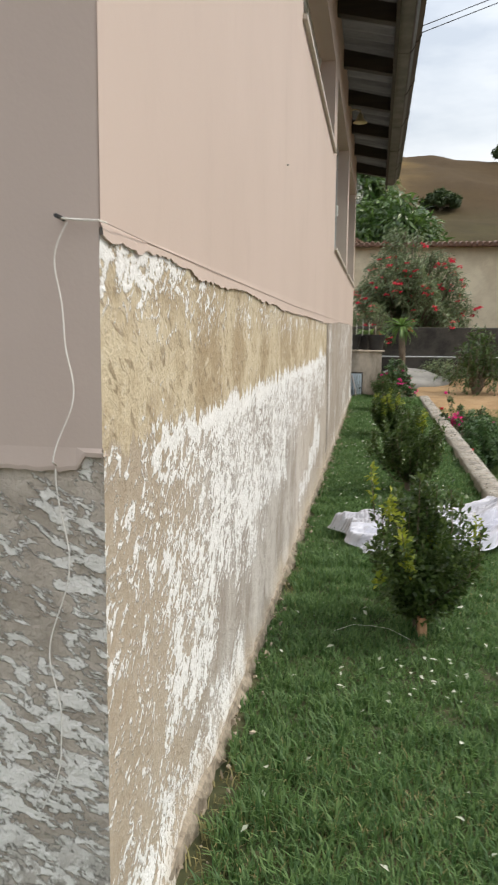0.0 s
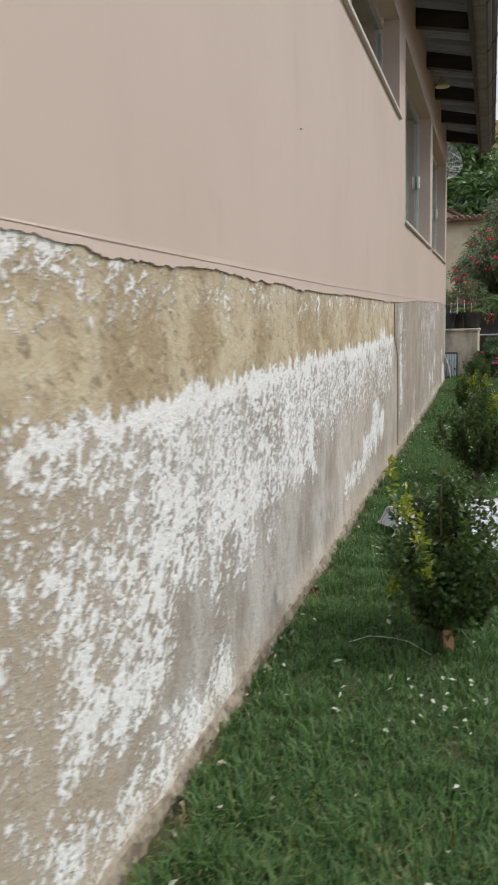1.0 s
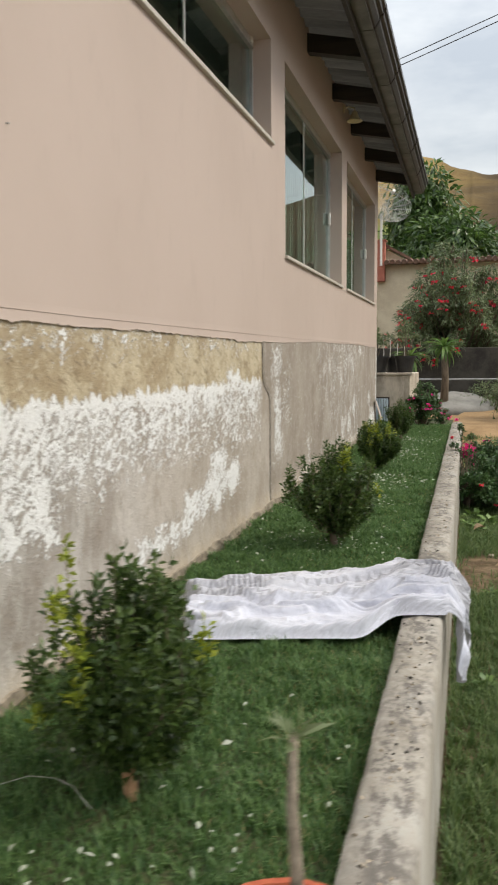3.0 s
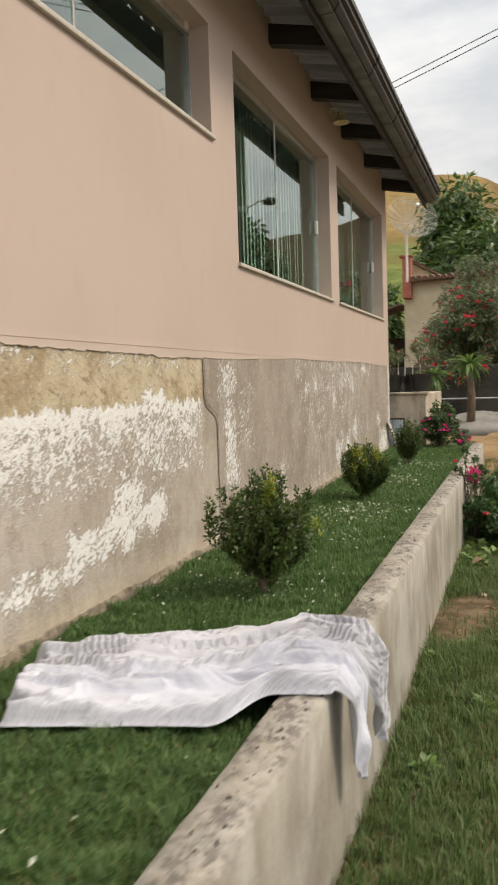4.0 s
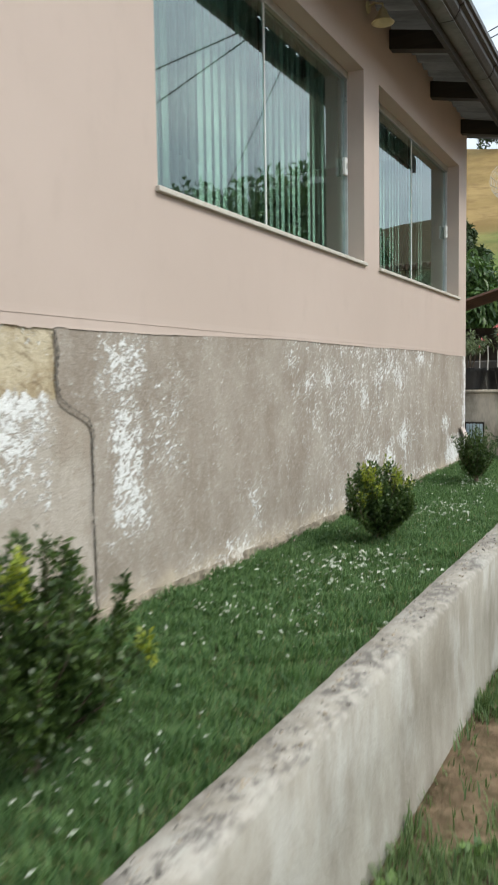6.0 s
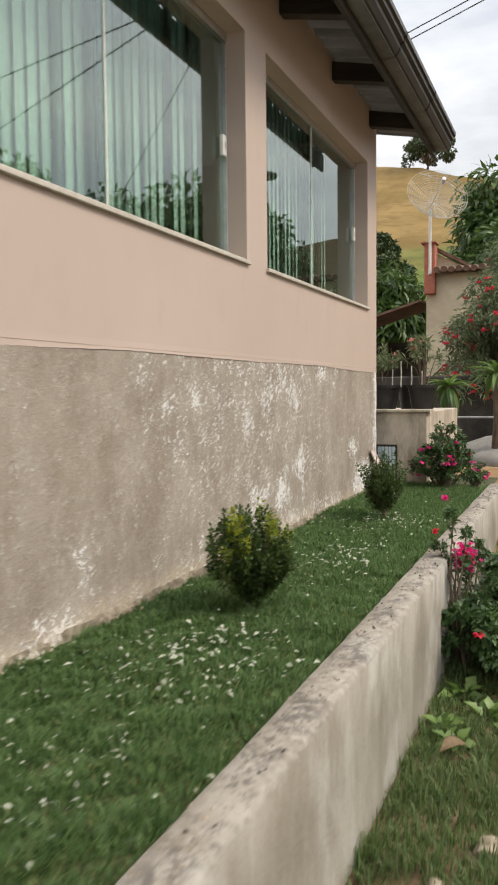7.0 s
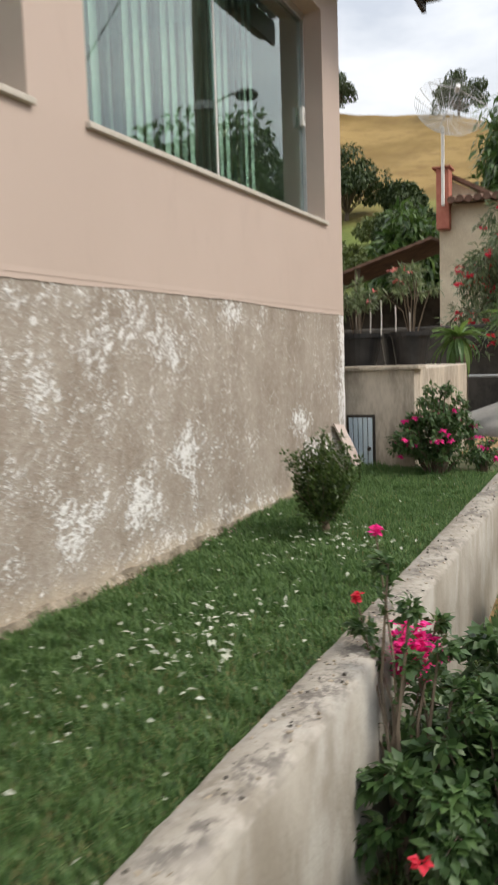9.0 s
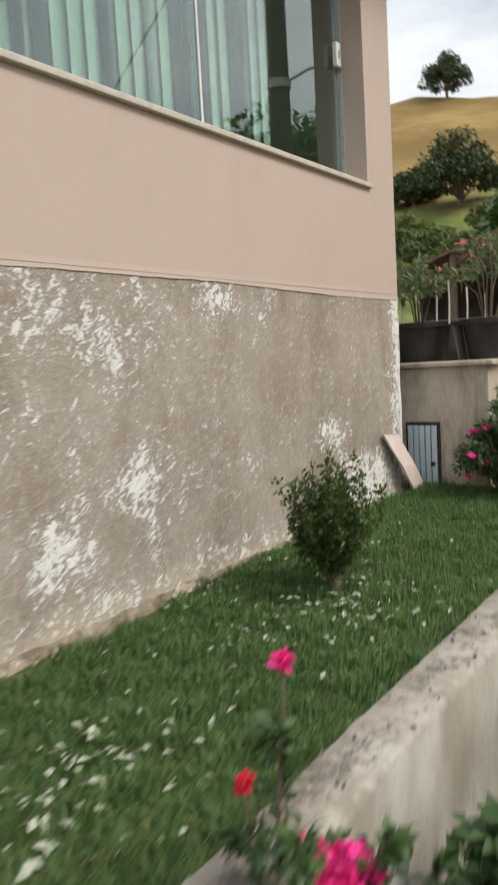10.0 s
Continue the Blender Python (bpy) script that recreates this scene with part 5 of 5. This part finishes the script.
# ---- outside the garden wall ----
def rose_outside():
    shrub("rose_bush", (1.55, 7.95, -0.52), 0.70, 0.54, 71, "green rose bush growing against the garden wall", ROSE_LEAF, 0.042, 0.6, 8000, RED, 4, 0.026, 10, 44, "rose bush", 0.05, 0.15)
    shrub("rose_bush", (1.27, 7.98, -0.52), 0.36, 0.80, 72, "leafy rose stems leaning over the garden wall", ROSE_LEAF, 0.030, 0.6, 1700, None, 0, 0.020, 10, 18, "rose bush", 0.0, 0.5)
    r = np.random.default_rng(73)
    cl = thing("flower_head", (1.275, 8.03, 0.040), "bright magenta flower cluster over the garden wall", "flower")
    flower_part("blossom", [r.normal(0, 1, 3) * np.array([0.026, 0.028, 0.030]) for _ in range(130)], 10, 0.018, PINK, cl, r)
    part("stem", tube([(0.06, 0, -0.56), (0.04, 0.02, -0.25), (0, 0, 0)], [0.006, 0.005, 0.004], 5), BARK, cl)
    for k, (x, y, z) in enumerate(((1.154, 8.11, 0.338), (1.119, 8.04, 0.165))):
        f = thing("flower_head", (x, y, z), "single deep pink rose on a thin stem" if k == 0 else "single red rose on a thin stem", "flower")
        flower_part("blossom", [r.normal(0, 0.006, 3) for _ in range(9)], 9, 0.014, PINK if k == 0 else RED, f, r)
        part("stem", tube([(1.3 - x, 7.85 - y, -0.5 - z), (0.6 * (1.3 - x), 0.6 * (7.85 - y), -0.3), (0, 0, 0)], [0.005, 0.004, 0.002], 5), BARK, f)
    shrub("rose_bush", (1.65, 9.6, -0.45), 0.6, 0.5, 74, "rose bush with magenta flowers beside the garden wall", ROSE_LEAF, 0.045, 0.55, 3600, PINK, 16, 0.028, 10, 50, "rose bush", 0.05, 0.2)
    shrub("rose_bush", (1.58, 8.42, -0.50), 0.66, 0.54, 75, "leafy green plant on the low yard", ROSE_LEAF, 0.05, 0.6, 3600, None, 0, 0.05, 10, 40, "plant", 0.05, 0.2)


rose_outside()


def terracotta_pot():
    p = pot((1.05, 0.98, KERB_TOP), 0.125, 0.165, TERRACOTTA, "terracotta pot standing on the garden wall")
    s = thing("potted_plant", (1.05, 1.03, KERB_TOP + 0.15), "thin brown-stemmed young plant in a terracotta pot", "plant")
    part("stem", tube([(0, 0, 0), (0.004, 0.0, 0.08), (-0.003, 0.0, 0.18), (0.0, 0, 0.28)], [0.0105, 0.0095, 0.008, 0.006], 7), FOOTING, s, smooth=True)
    r = np.random.default_rng(79)
    n = 16
    d = unit(r.normal(0, 1, (n, 3)) + np.array([0, 0, 0.5]))
    leaf_mesh("foliage", np.array([[0, 0, 0.27]]) + 0.01 * d, d, unit(r.normal(0, 0.4, (n, 3)) + np.array([0, 0, 1.0])), r.uniform(0.03, 0.06, n), r.uniform(0.008, 0.013, n), OLEANDER, s)
    return p


terracotta_pot()


# ---- towel ----
def towel():
    """A crumpled cotton throw across the lawn, hanging over the garden wall."""
    nu, nv = 190, 130
    bm = bmesh.new()
    uvl = bm.loops.layers.uv.new("UVMap")
    grid, uvs = [], {}

    def smooth(a, b, t):
        t = min(max((t - a) / (b - a), 0.0), 1.0)
        return t * t * (3 - 2 * t)

    lip = KERB_OUT + 0.012
    for j in range(nv + 1):
        row = []
        v = j / nv
        tongue = 0.31 * smooth(0.00, 0.13, v) * (1 - smooth(0.27, 0.37, v))
        flap = 0.30 * smooth(0.37, 0.58, v) * (1 - 0.85 * smooth(0.78, 1.0, v))
        reach = (lip - 0.20) + max(tongue, flap) + 0.012 * math.sin(31 * v)
        start = 0.30 - 0.13 * smooth(0.1, 0.9, v) + 0.03 * math.sin(11 * v + 1)
        for i in range(nu + 1):
            u = i / nu
            x = start + u * (reach + 0.20 - start)
            over = max(x - lip, 0.0)
            xx = min(x, lip)
            front = 2.46 + 0.27 * xx + 0.085 * smooth(0.93, 1.03, xx)
            back = 2.99 + 0.54 * xx - 0.22 * smooth(0.92, 1.22, xx)
            y = front + v * (back - front) + 0.014 * fractal(u * 4, v * 1.5, 1.0)
            hold = 2.99 if v < 0.37 else 3.25
            y = hold + (y - hold) * (1 - (0.42 if v < 0.37 else 0.40) * min(over / 0.30, 1.0))
            w1 = v * 17 + 2.4 * fractal(u * 2.2, v * 2.0, 4.0) + 1.2 * math.sin(2.5 * u)
            ridge = (1 - abs(math.sin(w1))) ** 2.2
            w2 = u * 13 + v * 11 + 2.0 * fractal(u * 3, v * 3, 14.0)
            ridge2 = (1 - abs(math.sin(w2))) ** 3
            bulk = 0.030 + 0.050 * smooth(0.30, 0.55, v) * (1 - smooth(0.86, 1.0, v)) + 0.035 * smooth(0.78, 0.90, v) * (1 - smooth(0.92, 1.0, v))
            w3 = v * 34 + 4.0 * fractal(u * 2.5, v * 2.5, 24.0) + 5 * u
            ridge3 = (1 - abs(math.sin(w3))) ** 2
            k1 = max(0.0, 1 - 2.6 * abs(fractal(u * 3.1, v * 2.3, 31.0, 2))) ** 1.6
            k2 = max(0.0, 1 - 2.4 * abs(fractal(u * 6.5 + 9, v * 5.0, 41.0, 2))) ** 1.8
            k3 = max(0.0, 1 - 2.2 * abs(fractal(u * 14, v * 10, 51.0, 2))) ** 2
            lay = 2.4 * v + 0.9 * fractal(u * 1.8, v * 1.2, 61.0, 2) + 0.25 * u
            step = lay * 2.2 - math.floor(lay * 2.2)
            fold = (1 - step) ** 1.5 if step > 0.07 else step / 0.07
            z = 0.50 * bulk + 0.032 * fold + 0.030 * k1 + 0.013 * k2 + 0.006 * k3 + 0.004 * ridge + 0.002 * ridge3
            if 0.36 < v < 0.42:
                z -= 0.02
            rim = smooth(0.0, 0.05, v) * smooth(1.0, 0.80, v) * smooth(0.0, 0.03, u)
            z = 0.008 + max(z, 0.004) * rim
            floor_z = LAWN_Z + 0.022 + (KERB_TOP - LAWN_Z - 0.02) * smooth(KERB_IN - 0.16, KERB_IN + 0.01, x)
            if over > 0:
                bend = min(over / 0.05, 1.0)
                px = lip + 0.022 * math.sin(bend * math.pi / 2) + 0.55 * z * bend + 0.012 * math.sin(v * 40) * bend
                pz = KERB_TOP + 0.012 + z * (1 - bend) - max(over - 0.018 * bend, 0)
                p = (px, y, pz)
            else:
                p = (x, y, floor_z + z)
            vert = bm.verts.new(p)
            uvs[vert] = (u * 1.6, v)
            row.append(vert)
        grid.append(row)
    for a, b in zip(grid, grid[1:]):
        for i in range(nu):
            f = bm.faces.new((a[i], a[i + 1], b[i + 1], b[i]))
            for lp in f.loops:
                lp[uvl].uv = uvs[lp.vert]
    return tagged(mesh_object("towel", bm, TOWEL, smooth=True), "crumpled white and grey woven throw lying over the wall", "towel")


towel()


# ---- string line along the wall ----
def string_line():
    s = thing("string", (0, 0, 0), "thin mason's string stretched along the wall from a nail", "string")
    face = WALL_START - 0.020
    part("nail", tube([(-0.047, face + 0.03, 1.142), (-0.047, face - 0.012, 1.144)], 0.003, 6), WIRE, s)
    part("line", tube([(-0.046, face, 1.142), (-0.02, face, 1.140), (0.004, face, 1.139), (0.009, face + 0.02, 1.138)], 0.0015, 5), STRING, s)
    part("line", tube([(0.009, face + 0.02, 1.138)] + [(0.0032, y, float(np.interp(y, (0, 1.0, 2.5, 6.0, 8.0, 11.4), (1.138, 1.127, 1.113, 1.108, 1.118, 1.121)))) for y in np.linspace(0.2, WALL_END, 40)], 0.0008, 5), STRING_DIRTY, s)
    tail = []
    for k in range(120):
        z = 1.137 - 0.82 * k / 119
        w = 0.012 * math.sin(25 * (1.137 - z) - 0.4) + 0.006 * math.sin(47 * (1.137 - z)) * (0.5 + 0.5 * math.sin(7 * z))
        tail.append((-0.042 - 0.058 * max(0, 1.0 - z) - w, face if z > END_PAINT_Z else face + 0.012, z))
    part("tail", tube(tail, 0.0011, 5), STRING, s, "loose hanging end")


string_line()


# ---- petals, rubble and small litter ----
def litter():
    n = 990
    x = np.concatenate([rng.uniform(0.08, 1.02, 240), np.clip(rng.normal(0.55, 0.2, 450), 0.06, 1.02), np.clip(0.62 + rng.normal(0, 0.16, 300), 0.06, 1.02)])
    y = np.concatenate([rng.uniform(0.0, 11.2, 240), rng.choice([4.0, 4.3, 5.2, 5.5, 5.9, 6.3, 7.4, 9.0, 1.3, 9.6], 450) + rng.normal(0, 0.16, 450), rng.choice([6.05, 6.3, 6.55, 7.85, 8.05, 8.3, 9.3], 300) + rng.normal(0, 0.11, 300)])
    z = np.array([lawn_height(a, b) for a, b in zip(x, y)]) + 0.034
    a = rng.uniform(0, 2 * np.pi, n)
    leaf_mesh("petals", np.stack([x, y, z], 1), np.stack([np.cos(a), np.sin(a), rng.normal(0, 0.25, n)], 1), unit(rng.normal(0, 0.3, (n, 3)) + np.array([0, 0, 1.0])), np.concatenate([rng.uniform(0.008, 0.030, 690), rng.uniform(0.016, 0.042, 300)]), np.concatenate([rng.uniform(0.006, 0.016, 690), rng.uniform(0.010, 0.022, 300)]), WHITE_PETAL)
    tagged(bpy.data.objects["petals"], "fallen white petals scattered on the lawn", "petals", kind="stuff")
    # crumbled render along the wall's foot
    bm = bmesh.new()
    for k in range(420):
        yy = rng.uniform(0.05, 11.2)
        s = rng.uniform(0.003, 0.011)
        c = Vector((abs(rng.normal(0.025, 0.028)) + 0.008, yy, LAWN_Z + 0.012 + rng.uniform(0, 0.02)))
        ps = [c + Vector(rng.normal(0, 1, 3)).normalized() * s for _ in range(7)]
        vs = [bm.verts.new(p) for p in ps]
        bmesh.ops.convex_hull(bm, input=vs)
    tagged(mesh_object("rubble", bm, STONE), "crumbled render fragments along the wall's foot", "rubble", kind="stuff")


litter()


def kerb_debris():
    """Flakes and grit on the worn top of the garden wall."""
    for name, mt, count, words in (("grit", STONE, 420, "pale flakes and grit on the garden wall"), ("dark_grit", DARK_WALL, 220, "dark lichen crumbs on the garden wall")):
        bm = bmesh.new()
        for k in range(count):
            s = rng.uniform(0.002, 0.0075)
            c = Vector((np.clip(rng.normal(1.12, 0.032), KERB_IN + 0.015, KERB_OUT - 0.015), rng.uniform(0.6, 10.8), KERB_TOP + 0.004))
            vs = [bm.verts.new(c + Vector((a, b, 0.5 * d)).normalized() * s) for a, b, d in rng.normal(0, 1, (7, 3))]
            bmesh.ops.convex_hull(bm, input=vs)
        tagged(mesh_object(name, bm, mt), words, "grit", kind="stuff")


kerb_debris()


def straws():
    for pts in STRAW_LINES:
        ob = mesh_object("straw", tube([(x, y, lawn_height(x, y) + 0.034 + 0.008 * (i % 2)) for i, (x, y) in enumerate(pts)], 0.0006, 4), STRING)
        tagged(ob, "long dry straw lying on the lawn", "straw", "straws on the lawn")


STRAW_LINES = (((0.25, 1.53), (0.31, 1.565), (0.37, 1.58), (0.43, 1.55), (0.50, 1.50)),)
straws()


def broad_weed(x, y, size, seed):
    """A low rosette of broad leaves."""
    r = np.random.default_rng(seed)
    w = thing("weed", (x, y, land(x, y)), "low broad-leaved green weed on the yard", "weed", "weeds by the garden wall")
    n = 22
    a, e = r.uniform(0, 2 * np.pi, n), r.uniform(0.15, 1.1, n)
    way = np.stack([np.cos(a) * np.cos(e), np.sin(a) * np.cos(e), np.sin(e)], 1)
    leaf_mesh("foliage", way * size * r.uniform(0.1, 0.6, (n, 1)), way, unit(r.normal(0, 0.3, (n, 3)) + np.array([0, 0, 1.0])), size * r.uniform(0.5, 0.8, n), size * r.uniform(0.35, 0.55, n), STRAP, w, 0.5)
    bm = bmesh.new()
    for d in way[:8]:
        add_tube(bm, [(0, 0, -0.02), tuple(d * size * 0.5)], [0.003, 0.002], 4, False)
    part("stalks", bm, STRAP, w)


for k, spot in enumerate(((1.27, 4.74, 0.07), (1.42, 5.02, 0.06), (1.36, 3.62, 0.08), (1.30, 7.16, 0.10), (1.36, 7.02, 0.09), (1.33, 7.55, 0.11), (1.46, 7.35, 0.10), (1.62, 6.72, 0.08), (1.55, 4.2, 0.07))):
    broad_weed(*spot, 300 + k)


def stones():
    for k, (x, y, s) in enumerate(((1.58, 6.30, 0.05), (1.45, 6.05, 0.026), (1.72, 5.9, 0.03), (1.60, 4.9, 0.03))):
        r = np.random.default_rng(90 + k)
        bm = bmesh.new()
        vs = [bm.verts.new(Vector(p) * s) for p in unit(r.normal(0, 1, (24, 3))) * np.array([1.3, 1.0, 0.7])]
        bmesh.ops.convex_hull(bm, input=vs)
        ob = mesh_object("stone", bm, STONE)
        ob.location = (x, y, land(x, y) + s * 0.4)
        tagged(ob, "pale broken stone lying on the low yard", "stone", "stones on the yard")


stones()


def dry_leaf(x, y, turn, size):
    bm, n = bmesh.new(), 8
    rows = []
    for i in range(n + 1):
        t = i / n
        w = size * 0.32 * math.sin(math.pi * min(max(t, 0.04), 0.97)) ** 0.8
        z = 0.012 + 0.10 * size * math.sin(math.pi * t)
        rows.append([bm.verts.new((size * (t - 0.5), s * w, z + 0.22 * size * abs(s) * w / (0.32 * size))) for s in (-1, -0.5, 0, 0.5, 1)])
    for p, q in zip(rows, rows[1:]):
        for k in range(4):
            bm.faces.new((p[k], p[k + 1], q[k + 1], q[k]))
    bmesh.ops.solidify(bm, geom=bm.faces[:], thickness=0.001)
    ob = mesh_object("fallen_leaf", bm, DRY_LEAF, smooth=True)
    ob.matrix_world = pose(x, y, land(x, y) + 0.03, 6, -8, turn)
    tagged(ob, "curled brown fallen leaf on the weedy yard", "leaf", "fallen leaves")


for spot in ((1.38, 6.92, 35, 0.115), (1.75, 6.35, 110, 0.09), (1.95, 5.2, 70, 0.08), (1.5, 5.6, 200, 0.07)):
    dry_leaf(*spot)


# ---- overhead cables ----
def cable(name, a, b, sag, radius=0.012):
    pts = [Vector(a).lerp(Vector(b), t) - Vector((0, 0, sag * 4 * t * (1 - t))) for t in np.linspace(0, 1, 24)]
    c = tagged(mesh_object(name, tube(pts, radius, 5), WIRE), "black overhead power cable against the sky", "cable", "overhead cables")
    return c


cable("cable", (-14.0, 18.6, 3.0), (16.0, 15.8, 12.1), 0.25, 0.010)
cable("cable", (-14.0, 18.6, 3.1), (16.0, 15.8, 12.2), 0.22, 0.010)

# ---- what the panes reflect across the yard ----
cable("cable", (3.2, 13.79, 6.22), (18.0, 14.3, 4.05), 0.0, 0.012)
cable("cable", (3.2, 14.45, 6.60), (13.0, 12.55, 1.45), 0.0, 0.012)
cable("cable", (3.86, 17.2, 8.0), (4.35, 10.7, -0.4), 0.0, 0.010)
for k, (x, y, h, s) in enumerate(((6.9, 15.0, 4.9, 1.6), (5.9, 13.9, 4.4, 1.0))):
    tree((x, y, land(x, y)), h, s, 90 + k, "narrow clipped tree beside the yard", MANGO, 0.17, 44, 300, 0.2, "tree", 0.10, 0.6)
for k, (x, y, h, s) in enumerate(((9.0, 26.0, 6.5, 5.0), (12.5, 22.0, 6.0, 5.0), (11.5, 34.0, 7.5, 6.0), (16.0, 16.0, 5.5, 5.0), (18.0, 9.0, 5.5, 5.5), (13.5, 30.0, 7.5, 6.0))):
    tree((x, y, land(x, y)), h, s, 100 + k, "leafy tree across the yard", MANGO, 0.30, 44, 190, 0.3, "tree", 0.18, 0.50)


def utility_pole(at, h):
    p = thing("utility_pole", at, "weathered olive-grey timber utility pole with a street lamp", "utility pole")
    part("pole", tube([(0, 0, -0.6), (0.01, 0, h * 0.5), (0, 0, h)], [0.17, 0.155, 0.13], 16), POLE_WOOD, p, smooth=True)
    part("crossarm", box(-0.9, 0.9, -0.06, 0.06, h - 0.5, h - 0.38, 0.01), POLE_WOOD, p)
    part("arm", tube([(-0.1, 0, 4.75), (-0.35, 0.25, 4.95), (-0.55, 0.42, 5.0)], 0.022, 8), MESH_GREY, p, "thin lamp arm")
    part("lamp_head", lathe([(0, 0.07), (0.10, 0.06), (0.19, 0.0), (0.16, -0.06), (0, -0.09)], 18, (-0.55, 0.42, 4.97)), GUTTER, p, "dark oval lamp head", smooth=True)
    part("band", tube([(0, 0, 4.68), (0, 0, 4.80)], 0.17, 16), MESH_GREY, p, "metal band")
    return p


utility_pole((3.84, 17.26, land(3.84, 17.26)), 8.0)

# ---- trees on the hill ----
HILL_TREES = ((-14.0, 55, 4.6, 4.6), (-17.8, 57, 2.4, 3.0), (-20.5, 57, 2.6, 3.4), (-10.4, 55, 2.2, 2.6), (-7.5, 44, 2.4, 3.0), (-13.3, 90, 4.2, 5.5), (-26.6, 90, 4.2, 4.6),
              (5.2, 66, 1.5, 3.0), (13.6, 88, 2.2, 3.4))
for k, (x, y, h, s) in enumerate(HILL_TREES):
    tree((x, y, land(x, y)), h, s, 200 + k, "dark round-crowned tree on the dry hillside", FAR_LEAF, 0.30, 46, 120, 0.10, "tree", 0.14, 0.5)
for k, (x, y, h, s) in enumerate(((-12.6, 42, 1.5, 3.0), (-10.2, 40, 1.7, 2.8), (-13.8, 46, 1.6, 3.2), (-8.4, 38, 1.6, 2.4), (-11.0, 36, 1.2, 2.6), (-9.6, 47, 1.8, 3.0))):
    tree((x, y, land(x, y)), h, s, 240 + k, "pale green shrub on the lower slope", SLOPE_LEAF, 0.22, 30, 90, 0.12, "shrub", 0.08, 0.5)
